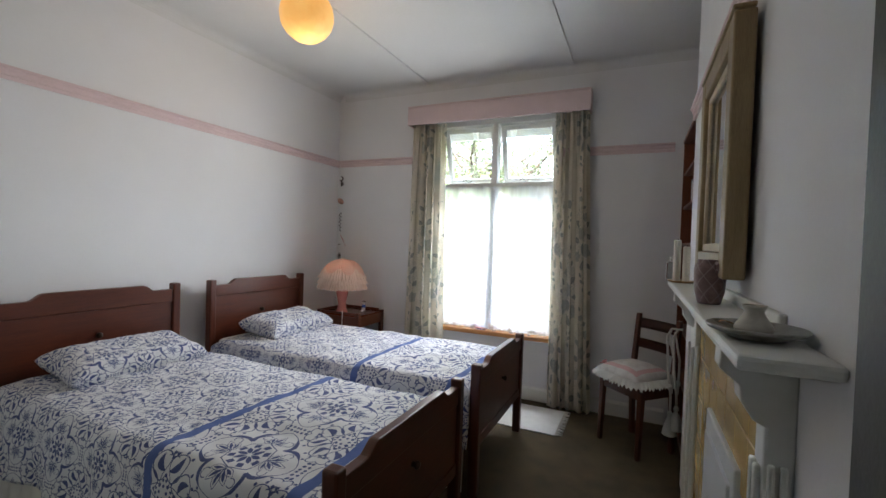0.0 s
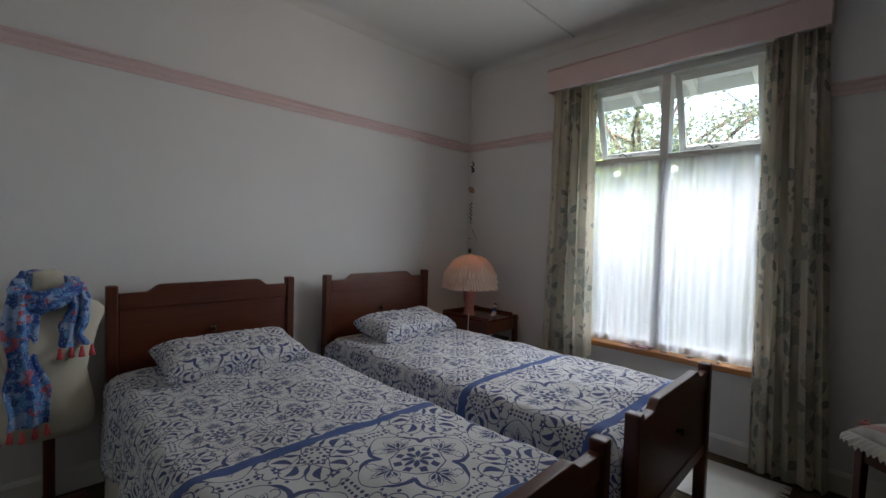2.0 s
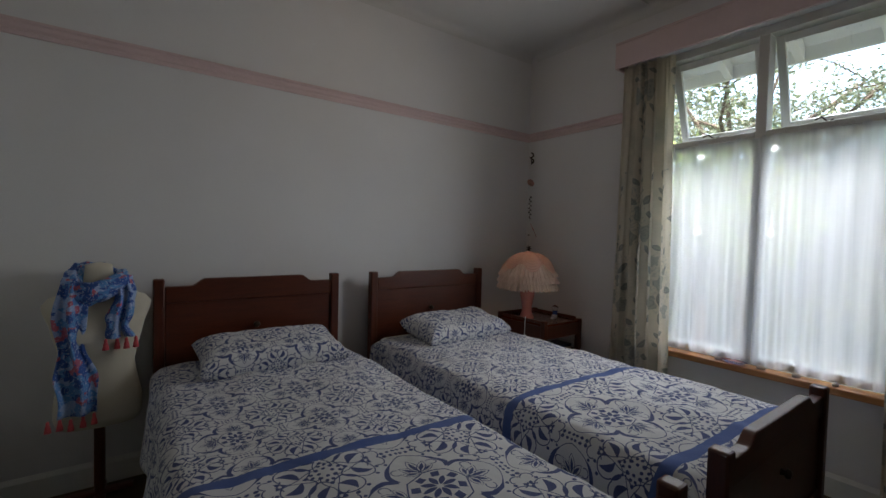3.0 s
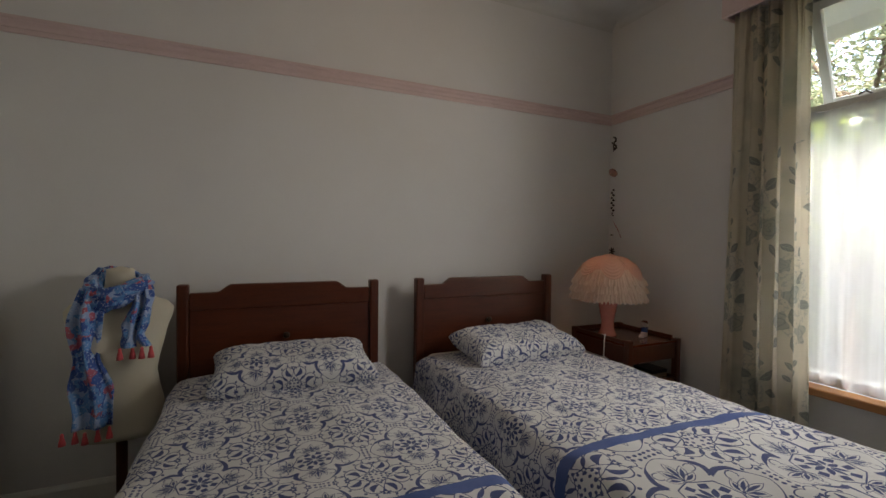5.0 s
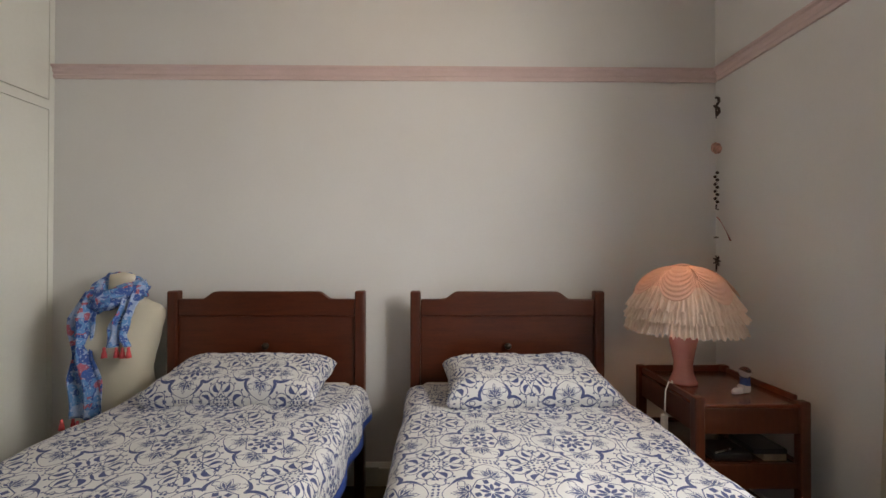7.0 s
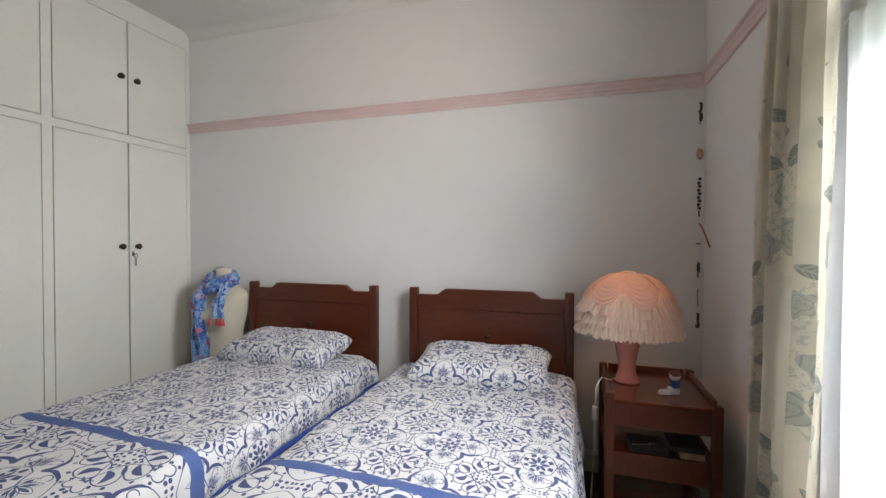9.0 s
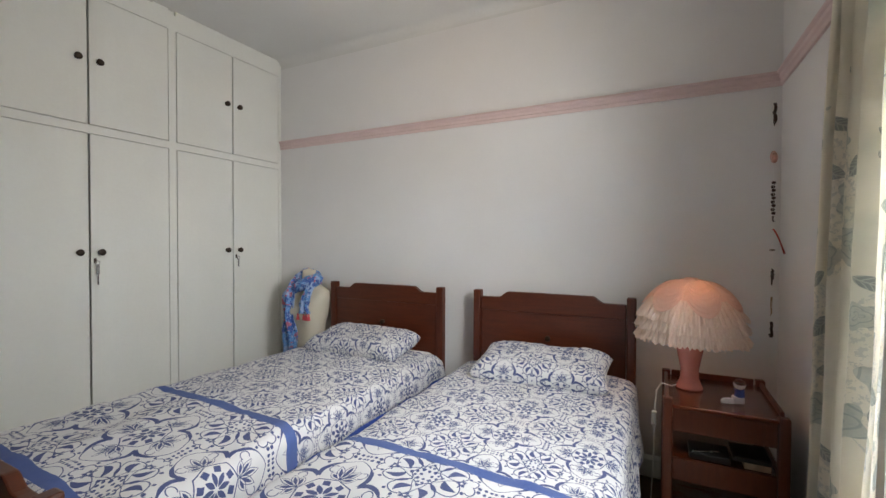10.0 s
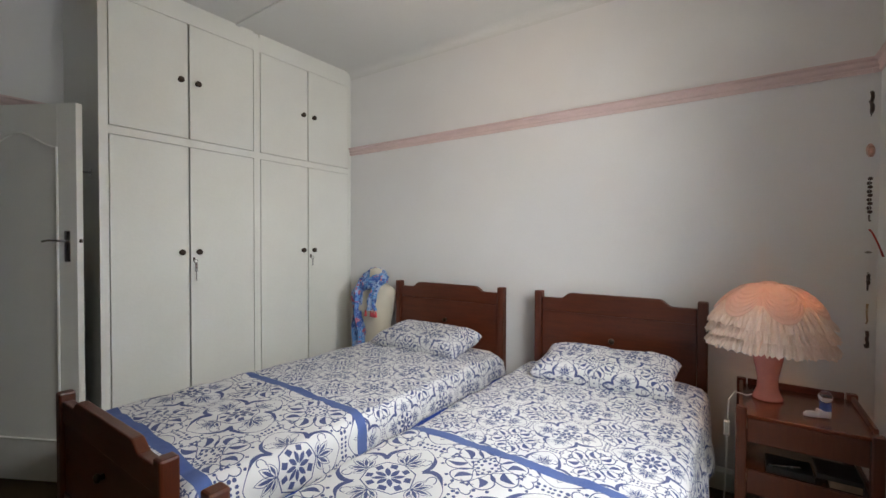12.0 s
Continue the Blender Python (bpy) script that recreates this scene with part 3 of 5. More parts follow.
def bed(yc, w):
    root = thing("single_bed", (0, yc, 0), "mahogany single bed with shaped head and foot boards", "bed", "pair of single beds")
    bed_end(root, HX, w, 1.045, 1.002, 1.04, 0.42, 1, "headboard")
    bed_end(root, FX, w, 0.735, 0.70, 0.735, 0.30, 1, "footboard")
    for x, z, d in ((HX + 0.011, 0.77, 90), (FX + 0.011, 0.53, 90)):
        k = part("knob", knob(), dark_bronze, root, "small round dark knob", smooth=True)
        k.matrix_basis = pose(x, 0, z, 0, d, 0)
    for s in (-1, 1):
        part("side_rail", boxed(HX + 0.03, FX - 0.03, s * (w / 2 - 0.02) - 0.012, s * (w / 2 - 0.02) + 0.012, 0.24, 0.36, bevel=0.004), mahogany, root)
    part("mattress", boxed(HX + 0.03, FX - 0.03, -w / 2 + 0.035, w / 2 - 0.035, 0.34, 0.60, bevel=0.03), white_cloth, root, "white mattress under the covers")
    part("base", boxed(HX + 0.03, FX - 0.03, -w / 2 + 0.04, w / 2 - 0.04, 0.26, 0.335), white_cloth, root)

    def skirt_fn(a, b):
        p = a * (FX - HX - 0.1)
        return (HX + 0.05 + p, -w / 2 - 0.012 - 0.02 * (1 - b) + 0.010 * math.sin(a * 130), 0.03 + 0.36 * b)
    part("bed_skirt", sheet(200, 4, skirt_fn), white_cloth, root, "white gathered valance under the duvet")
    return root


W1 = 0.93
B1, B2 = 1.265, 2.47
bed(B1, W1)
bed(B2, W1 - 0.005)


def duvet(yc, seed, drop0, drop1, half, top=0.612):
    """A printed duvet that lies over the mattress and hangs down both sides."""
    x0, x1 = HX + 0.06, FX - 0.028
    rad = 0.07
    flat = half - rad
    q = rad * math.pi / 2

    def section(s, d):
        sg, a = (1 if s > 0 else -1), abs(s)
        if a < flat:
            return s, top + 0.012 * (1 - (a / flat) ** 2), 0.0
        if a < flat + q:
            th = (a - flat) / rad
            return sg * (flat + rad * math.sin(th)), top - rad * (1 - math.cos(th)), th
        return sg * (half + 0.03 * (a - flat - q) / 0.3), top - rad - (a - flat - q), math.pi / 2

    span0, span1 = flat + q + drop0, flat + q + drop1

    def fn(a, b):
        s = -span0 + (span0 + span1) * b
        y, z, th = section(s, 0)
        x = x0 + (x1 - x0) * a
        side = min(1, th / 1.5)
        n1 = noise.noise((x * 2.2, s * 2.6, seed))
        n2 = noise.noise((x * 6 + s * 2, s * 7 - x * 2, seed + 5))
        n3 = noise.noise((x * 15 + s * 8, s * 13, seed + 9))
        z += (0.018 * n1 + 0.013 * n2 + 0.005 * n3) * (1 - 0.6 * side)
        y += (1 if s > 0 else -1) * side * (0.016 * math.sin(x * 16 + 3 * n1) * min(1, max(0, abs(s) - flat - q) / 0.15) + 0.012 * n2)
        head = max(0, 1 - a / 0.03)
        foot = max(0, (a - 0.965) / 0.035)
        z -= (0.045 * head ** 2 + 0.05 * foot ** 2) * (1 - side)
        ragged = 0.02 * noise.noise((x * 3, seed, 2)) * side
        return (x, yc + y, z + ragged)

    total = span0 + span1
    edge = 0.032 / total

    def place(b):
        return lambda a, k: fn(a, b(k))

    def cloth(b):
        return lambda a, k: (a * (x1 - x0) - 0.07 * (b(k) - 0.5), -span0 + total * b(k) + (0.775 - span1))
    mid = lambda k: (1 - (edge if seed < 5 else 0)) * k
    return sheet(150, 90, place(mid), cloth(mid)), [sheet(150, 3, place(lambda k: edge * k)), sheet(150, 3, place(lambda k: 1 - edge + edge * k))]


for yc, sd, d0, d1, hw in ((B1 + 0.005, 2.0, 0.26, 0.12, 0.51), (B2, 11.0, 0.27, 0.22, 0.50)):
    bm, borders = duvet(yc, sd, d0, d1, hw)
    borders = borders[1:] if sd < 5 else []
    quilt = thing("duvet", (0, 0, 0), "white cotton duvet printed with blue floral ornament and blue stripes", "duvet", "pair of duvets")
    for k, bb in enumerate([bm] + borders):
        bmesh.ops.recalc_face_normals(bb, faces=bb.faces)
        bmesh.ops.solidify(bb, geom=bb.faces[:], thickness=0.012 if k == 0 else 0.014)
        part("border" if k else "cover", bb, blue_border if k else duvet_cloth, quilt, "plain blue border along the edge" if k else "", smooth=True)


def pillow(name, w, d, h, seed):
    """A plump pillow in a flat-edged case."""
    def surf(sgn):
        def fn(a, b):
            p, q = 2 * a - 1, 2 * b - 1
            fat = max(0, (1 - abs(p) ** 6)) ** 0.5 * max(0, (1 - abs(q) ** 5)) ** 0.5
            n = noise.noise((p * 2 + seed, q * 2, sgn)) * 0.16 + noise.noise((p * 6, q * 5, seed)) * 0.08 + 0.05 * noise.noise((p * 14 + q * 5, q * 9, seed + 3))
            pinch = 1 - 0.05 * (1 - p * p) * abs(q) ** 3 - 0.0
            pin2 = 1 - 0.06 * (1 - q * q) * abs(p) ** 3
            return (q * d / 2 * pinch, p * w / 2 * pin2, sgn * h / 2 * fat * (1 + n) + (0.004 * sgn if abs(p) < 1 and abs(q) < 1 else 0))
        return fn
    def run(sgn, across):
        """Length along the cloth, through the middle of the pillow."""
        put = surf(sgn)
        pts = [Vector(put(0.5, k / 60) if across else put(k / 60, 0.5)) for k in range(61)]
        sums = [0.0]
        for p0, p1 in zip(pts, pts[1:]):
            sums.append(sums[-1] + (p1 - p0).length)
        return lambda f: sums[round(f * 60)] - sums[30]
    bx, ax = run(1, True), run(1, False)
    uvf = lambda a, b: (bx(b) + 0.03 * seed, ax(a) + 0.09)
    bm = merge(sheet(60, 60, surf(1), uvf), sheet(60, 60, surf(-1), uvf))
    bmesh.ops.remove_doubles(bm, verts=bm.verts, dist=0.0005)
    bmesh.ops.recalc_face_normals(bm, faces=bm.faces)
    return part(name, bm, pillow_cloth, smooth=True)


for yc, sd, tilt, px in ((B1 + 0.02, 1.0, 10, -2.31), (B2 + 0.03, 5.0, 10, -2.30)):
    p = tagged(pillow("pillow", 0.71, 0.37, 0.150, sd), "plump pillow in blue and white ornamental cotton", "pillow", "pair of pillows")
    p.matrix_basis = pose(px, yc, 0.677, 0, tilt, 2 if sd > 2 else -1)

# ---- wardrobe ----
WF, WE = 0.076, -0.81
ward = thing("wardrobe", (0, 0, 0), "tall cream painted built-in wardrobe with eight doors", "wardrobe")
part("side_panel", boxed(WE - 0.02, WE, SY, WF - 0.02, 0, CZ), cream_gloss, ward)
part("back_panel", boxed(WX, WE - 0.02, SY, SY + 0.02, 0, CZ), cream_gloss, ward)
part("top_panel", boxed(WX, WE - 0.02, SY + 0.02, WF - 0.02, CZ - 0.03, CZ), cream_gloss, ward)
UZ0, UZ1, LZ0, LZ1 = 2.033, 2.795, 0.12, 1.984
bm = boxed(WE - 0.045, WE, WF - 0.02, WF, 0, CZ)
box(bm, WX, -2.700, WF - 0.02, WF, 0, CZ)
box(bm, -1.81, -1.76, WF - 0.02, WF, LZ0, CZ - 0.03)
for x0, x1 in ((-2.70, -1.81), (-1.76, WE - 0.045)):
    box(bm, x0, x1, WF - 0.02, WF, LZ1, UZ0)
    box(bm, x0, x1, WF - 0.02, WF, 0, LZ0)
    box(bm, x0, x1, WF - 0.02, WF, UZ1, CZ)
part("face_frame", bm, cream_gloss, ward)
D = ((-0.856, -1.297), (-1.301, -1.758), (-1.812, -2.247), (-2.251, -2.698))
for i, (a, e) in enumerate(D):
    for z0, z1, kz, lower in ((UZ0, UZ1, 2.41, False), (LZ0, LZ1, 1.284, True)):
        d = part("door", boxed(e + 0.0035, a - 0.0035, WF - 0.018, WF + 0.002, z0 + 0.004, z1 - 0.004, bevel=0.0015), cream_gloss, ward)
        kx = (e + 0.052) if i % 2 == 0 else (a - 0.052)
        k = part("handle", knob(0.020), dark_bronze, d, "round dark bronze knob", smooth=True)
        k.matrix_basis = pose(kx, WF + 0.002, kz, -90, 0, 0)
        if lower and i % 2 == 1:
            part("keyhole_plate", boxed(a - 0.03, a - 0.016, WF + 0.002, WF + 0.005, kz - 0.065, kz - 0.035, bevel=0.001), dark_bronze, d)
            bm = tube([(a - 0.023, WF + 0.005, kz - 0.05), (a - 0.023, WF + 0.03, kz - 0.05)], 0.003)
            merge(bm, tube([(a - 0.023 + 0.012 * math.cos(q), WF + 0.03, kz - 0.062 + 0.012 * math.sin(q)) for q in [j * math.pi / 6 for j in range(13)]], 0.002, 6))
            if i == 1:
                box(bm, a - 0.033, a - 0.015, WF + 0.027, WF + 0.031, kz - 0.13, kz - 0.07, bevel=0.001)
                box(bm, a - 0.028, a - 0.020, WF + 0.031, WF + 0.034, kz - 0.19, kz - 0.10, bevel=0.001)
            else:
                box(bm, a - 0.027, a - 0.019, WF + 0.027, WF + 0.031, kz - 0.13, kz - 0.07, bevel=0.001)
            part("key", bm, steel, d, "small steel keys hanging in the lock")

# peg on the wardrobe's side, and a form for shade behind the open door
hookrail = thing("coat_hook", (WE, -0.06, 1.76), "chrome coat peg on the wardrobe side", "coat hook")
part("stem", tube([(0, 0, 0), (0.05, 0, 0), (0.075, 0, 0.005)], 0.006), steel, hookrail)
part("tip", moved(turned([(0, -0.011), (0.009, -0.006), (0.011, 0), (0.009, 0.006), (0, 0.011)], 12), pose(0.08, 0, 0.006)), steel, hookrail, smooth=True)
part("plate", boxed(0, 0.004, -0.015, 0.015, -0.02, 0.02, bevel=0.001), steel, hookrail)


def gap_form_fn(a, b):
    th = 2 * math.pi * a
    w = 0.05 + 0.035 * (1 - b)
    return (WE + 0.075 + 0.045 * math.cos(th) * (1.1 - 0.5 * b) + 0.008 * math.sin(5 * th), -0.20 + 2.2 * w * math.sin(th), 0.45 + 0.75 * b)


# near-black form added where the wardrobe side lies in shadow
bm = sheet(40, 16, gap_form_fn)
bmesh.ops.contextual_create(bm, geom=[e for e in bm.edges if e.is_boundary])
tagged(part("gap_shade_form", bm, plain("gap_shade_dark", (0.03, 0.032, 0.03), 0.9, vary=0.3), smooth=True), "dark form added for the shade behind the door", "coat")

# ---- bedroom door, standing open ----
ajar = thing("door_1", (-0.37, -0.53, 0.012), "open white painted panelled door with arched top panel", "door", rz=118.7)
ajar["kind"] = "structure"
DW, DH, DT = 0.72, 2.10, 0.038


def arch(x0, x1, z0, z1, rise, n=14):
    pts = [(x0, z0), (x1, z0)]
    for i in range(n + 1):
        k = i / n
        s = math.sin(math.pi * k)
        pts.append((x1 + (x0 - x1) * k, z1 + rise * (s * s * (1.5 - 0.5 * s))))
    return pts


part("core", boxed(0.1, DW - 0.1, -0.010, 0.010, 0.2, DH - 0.1), white_gloss, ajar)
bm = boxed(0, 0.115, -DT / 2, DT / 2, 0, DH, bevel=0.002)
box(bm, DW - 0.115, DW, -DT / 2, DT / 2, 0, DH, bevel=0.002)
part("stile", bm, white_gloss, ajar)
bm = boxed(0.115, DW - 0.115, -DT / 2, DT / 2, 0, 0.23)
head = [(0.115, DH), (0.115, 1.86)] + [(0.115 + (DW - 0.23) * k / 14, 1.86 + 0.085 * math.sin(math.pi * k / 14) ** 2) for k in range(1, 14)] + [(DW - 0.115, 1.86), (DW - 0.115, DH)]
merge(bm, prism(head, "y", -DT / 2, DT / 2))
part("rail", bm, white_gloss, ajar)
bm = tube([(0.118, 0.0195, 0.235)] + [(0.118, 0.0195, 1.86)] + [(0.115 + (DW - 0.23) * k / 14, 0.0195, 1.857 + 0.085 * math.sin(math.pi * k / 14) ** 2) for k in range(1, 14)] + [(DW - 0.118, 0.0195, 1.86), (DW - 0.118, 0.0195, 0.235), (0.118, 0.0195, 0.235)], 0.008, 6)
merge(bm, moved(bm.copy(), Matrix.Translation((0, -0.039, 0))))
part("bead", bm, white_gloss, ajar)
for s in (-1, 1):
    bm = boxed(DW - 0.075, DW - 0.038, s * 0.019, s * 0.023, 1.23, 1.40, bevel=0.002)
    merge(bm, tube([(DW - 0.056, s * 0.02, 1.345), (DW - 0.056, s * 0.06, 1.345), (DW - 0.075, s * 0.064, 1.345), (DW - 0.12, s * 0.062, 1.35), (DW - 0.165, s * 0.062, 1.342)], 0.007, 8))
    part("door_handle", bm, steel, ajar, "brushed steel lever handle on a plate", smooth="auto")
part("latch", boxed(DW - 0.002, DW + 0.010, -0.006, 0.006, 1.335, 1.355, bevel=0.002), dark_bronze, ajar)
fixed("door_frame", merge(boxed(DX0 - 0.07, DX0, SY, SY + 0.018, 0, 2.21, bevel=0.004), boxed(DX0, DX1, SY, SY + 0.018, 2.14, 2.21, bevel=0.004)), white_gloss, "white painted architrave round the doorway", "door frame")

# ---- bedside trolley ----
table = thing("bedside_table", (-2.275, 3.305, 0.004), "dark red-brown wooden bedside trolley with tray top", "bedside table")
TXH, TYH = 0.225, 0.200
tray_wood = wood("polished_tray_wood", (0.075, 0.014, 0.005), (0.17, 0.036, 0.010), rough=0.22, axis=(12, 1.2, 12), coat=0.4)
for sx in (-1, 1):
    for sy in (-1, 1):
        top = 0.672 if (sx, sy) == (1, 1) else 0.69
        bm = boxed(sx * TXH - 0.019, sx * TXH + 0.019, sy * TYH - 0.019, sy * TYH + 0.019, 0.046, top, bevel=0.005)
        leg = part("leg", bm, dark_wood, table)
        part("castor", moved(turned([(0, -0.009), (0.020, -0.008), (0.024, -0.004), (0.024, 0.004), (0.020, 0.008), (0, 0.009)], 18), pose(sx * TXH, sy * TYH, 0.0205, 90, 0, 0)), dark_bronze, leg, "small dark castor", smooth="auto")
        part("castor_stem", boxed(sx * TXH - 0.007, sx * TXH + 0.007, sy * TYH - 0.013, sy * TYH + 0.013, 0.034, 0.052, bevel=0.002), dark_bronze, leg)
part("tray_top", boxed(-TXH - 0.008, TXH + 0.012, -TYH - 0.008, TYH + 0.006, 0.648, 0.662, bevel=0.003), tray_wood, table, "polished red-brown tray top")
# low lip round three sides of the tray, cut away at the corners
part("tray_lip", boxed(-TXH + 0.025, TXH - 0.03, -TYH - 0.008, -TYH + 0.006, 0.662, 0.684, bevel=0.003), dark_wood, table)
part("tray_lip", boxed(-TXH + 0.025, TXH - 0.03, TYH - 0.006, TYH + 0.008, 0.662, 0.684, bevel=0.003), dark_wood, table)
part("tray_lip", boxed(-TXH - 0.008, -TXH + 0.006, -TYH + 0.025, TYH - 0.025, 0.662, 0.690, bevel=0.003), dark_wood, table)
for z, h in ((0.648, 0.098), (0.437, 0.095), (0.180, 0.095)):
    for s_ in (-1, 1):
        part("apron", boxed(-TXH + 0.02, TXH - 0.02, s_ * TYH - 0.008, s_ * TYH + 0.008, z - h, z - 0.0005, bevel=0.003), dark_wood, table)
        part("apron", boxed(s_ * TXH - 0.008, s_ * TXH + 0.008, -TYH + 0.02, TYH - 0.02, z - h, z - 0.0005, bevel=0.003), dark_wood, table)
    if z < 0.6:
        part("shelf", boxed(-TXH + 0.009, TXH - 0.009, -TYH + 0.009, TYH - 0.009, z - 0.024, z - 0.010, bevel=0.002), tray_wood, table)

# ---- frilled lamp ----
m, t, b = shader("frilled_fabric")
v = coords(t)
n = noise_val(t, v, 60, 4, 0.7, stretch=(1, 1, 0.25))
t.links.new(ramp(t, n, (0.78, 0.57, 0.49), (0.84, 0.68, 0.60), 0.3, 0.7), b.inputs["Base Color"])
b.inputs["Roughness"].default_value = 0.9
bump(t, b, n, 0.6, 0.01)
tl = t.nodes.new("ShaderNodeBsdfTranslucent")
tl.inputs[0].default_value = (0.80, 0.58, 0.48, 1)
mx = t.nodes.new("ShaderNodeMixShader")
mx.inputs[0].default_value = 0.55
t.links.new(b.outputs[0], mx.inputs[1])
t.links.new(tl.outputs[0], mx.inputs[2])
t.links.new(mx.outputs[0], t.nodes["Material Output"].inputs["Surface"])
pink_silk = m
m, t, b = shader("lace")
v = coords(t)
n = noise_val(t, v, 90, 4, 0.7, stretch=(1, 1, 0.2))
t.links.new(ramp(t, n, (0.72, 0.58, 0.50), (0.88, 0.79, 0.71), 0.3, 0.7), b.inputs["Base Color"])
b.inputs["Roughness"].default_value = 0.9
tl = t.nodes.new("ShaderNodeBsdfTranslucent")
tl.inputs[0].default_value = (0.85, 0.72, 0.6, 1)
mx = t.nodes.new("ShaderNodeMixShader")
mx.inputs[0].default_value = 0.35
t.links.new(b.outputs[0], mx.inputs[1])
t.links.new(tl.outputs[0], mx.inputs[2])
t.links.new(mx.outputs[0], t.nodes["Material Output"].inputs["Surface"])
lace = m
lamp = thing("table_lamp", (-2.31, 3.20, 0.667), "pink ceramic table lamp with a frilled fabric shade", "lamp")
pink_glaze = plain("pink_glaze", (0.62, 0.24, 0.20), 0.15, vary=0.06, scale=12, relief=0.02, coat=0.5)
part("base", turned([(0, 0), (0.056, 0), (0.058, 0.008), (0.050, 0.022), (0.040, 0.05), (0.039, 0.09), (0.046, 0.13), (0.056, 0.18), (0.060, 0.21), (0.056, 0.23), (0.04, 0.245), (0.03, 0.25), (0, 0.25)], 40), pink_glaze, lamp, "glossy pink vase-shaped ceramic base", smooth=True)
part("stem", tube([(0, 0, 0.25), (0, 0, 0.34)], 0.012, 12), brass, lamp)
part("bulb", moved(turned([(0, 0), (0.014, 0.0), (0.016, 0.02), (0.029, 0.05), (0.03, 0.07), (0.02, 0.092), (0, 0.1)], 20), pose(0, 0, 0.34)), plain("bulb_glass", (0.8, 0.78, 0.7), 0.3), lamp, smooth=True)


SH = 0.512     # top of the shade


def shade_radius(z):
    k = min(1, max(0, (z - 0.262) / (SH - 0.262)))
    return 0.035 + 0.166 * math.sqrt(max(0, 1 - k ** 2.1))


def shade_fn(a, b):
    th = 2 * math.pi * a
    z = 0.262 + (SH - 0.262) * b
    return ((shade_radius(z) + 0.0015 * math.sin(90 * th)) * math.cos(th), (shade_radius(z) + 0.0015 * math.sin(90 * th)) * math.sin(th), z)


part("shade", sheet(360, 20, shade_fn), pink_silk, lamp, "domed pale pink pleated silk shade", smooth=True)


def frill_tier(z1, z0, flare, pleats, seed):
    """A gathered strip sewn on at height z1 that stands out and ends in a ragged hem near z0."""
    def fn(a, b):
        th = 2 * math.pi * a
        k = 1 - b
        ragged = 0.017 * noise.noise((26 * math.cos(th), 26 * math.sin(th), seed)) + 0.006 * noise.noise((70 * math.cos(th), 70 * math.sin(th), seed + 4))
        z = z1 + (z0 - z1 + ragged) * k
        gather = math.sin(pleats * th + 2.2 * math.sin(5 * th + seed)) + 0.7 * math.sin(1.9 * pleats * th + seed + 2 * k) + 1.1 * noise.noise((14 * math.cos(th), 14 * math.sin(th), seed + 2 * k))
        r = shade_radius(z1) + (shade_radius(z0) - shade_radius(z1)) * k ** 0.7 + 0.004 + flare * k ** 1.4 + 0.0048 * gather * (0.25 + k) + 0.005 * k * noise.noise((40 * math.cos(th), 40 * math.sin(th), seed + 3 * k))
        return (r * math.cos(th), r * math.sin(th), z)
    return sheet(420, 8, fn)


for z1, z0, flare, pleats, seed in ((0.318, 0.234, 0.030, 58, 2.0), (0.372, 0.288, 0.030, 50, 4.0), (0.430, 0.335, 0.026, 42, 6.0)):
    part("frill", frill_tier(z1, z0, flare, pleats, seed), lace, lamp, "cream gathered chiffon frill with a ragged hem", smooth=True)
for i in range(7):
    th0 = 2 * math.pi * i / 7 + 0.25

    def petal(a, b, th0=th0):
        th = th0 + (a - 0.5) * (0.80 + 0.16 * (1 - b))
        depth = 0.02 + (0.118 + 0.012 * math.sin(5 * th0)) * math.sin(math.pi * a) ** 0.6
        z = SH + 0.003 - depth * (1 - b)
        r = shade_radius(z) + 0.006 + (0.014 + 0.008 * math.sin(math.pi * a)) * (1 - b) + 0.0016 * math.sin(46 * (1 - b) + 2 * a)
        return (r * math.cos(th), r * math.sin(th), z)
    part("petal", sheet(22, 44, petal), pink_silk, lamp, "rounded pink ribbed silk petal", smooth=True)
part("finial", turned([(0, SH - 0.004), (0.034, SH - 0.004), (0.036, SH + 0.004), (0.02, SH + 0.010), (0, SH + 0.012)], 24), pink_silk, lamp, smooth=True)
bm = tube([(0.0, -0.05, 0.01), (0.05, -0.075, 0.012), (0.10, -0.118, 0.035), (0.115, -0.14, 0.0), (0.118, -0.145, -0.10), (0.118, -0.147, -0.30), (0.04, -0.16, -0.60)], 0.003, 6)
part("cord", bm, white_gloss, lamp, "white flex")
part("switch", boxed(0.106, 0.130, -0.158, -0.135, -0.16, -0.095, bevel=0.005), white_gloss, lamp, "white inline switch")
glow = new("lamp_bulb_light", bpy.data.lights.new("lamp_bulb_light", "POINT"))
glow.data.energy, glow.data.color, glow.data.shadow_soft_size = 0.46, (1.0, 0.62, 0.38), 0.03
glow.location = (-2.31, 3.20, 1.08)

# ---- pendant ----
m, t, b = shader("glowing_globe")
v = coords(t)
n = noise_val(t, v, 45, 3, 0.7)
n2 = noise_val(t, v, 5, 2)
b.inputs["Base Color"].default_value = (0.8, 0.6, 0.25, 1)
t.links.new(ramp(t, n, (1.0, 0.34, 0.045), (1.0, 0.56, 0.15), 0.3, 0.7), b.inputs["Emission Color"])
b.inputs["Emission Strength"].default_value = 0.026
b.inputs["Roughness"].default_value = 0.5
bump(t, b, n, 0.4, 0.005)
globe_mat = m
PX, PY, PZ = -1.63, 1.88, 2.762
pend = thing("pendant_lamp", (PX, PY, CZ), "round amber string globe lamp hanging from the ceiling", "lamp")
bm = bmesh.new()
bmesh.ops.create_icosphere(bm, subdivisions=5, radius=0.162)
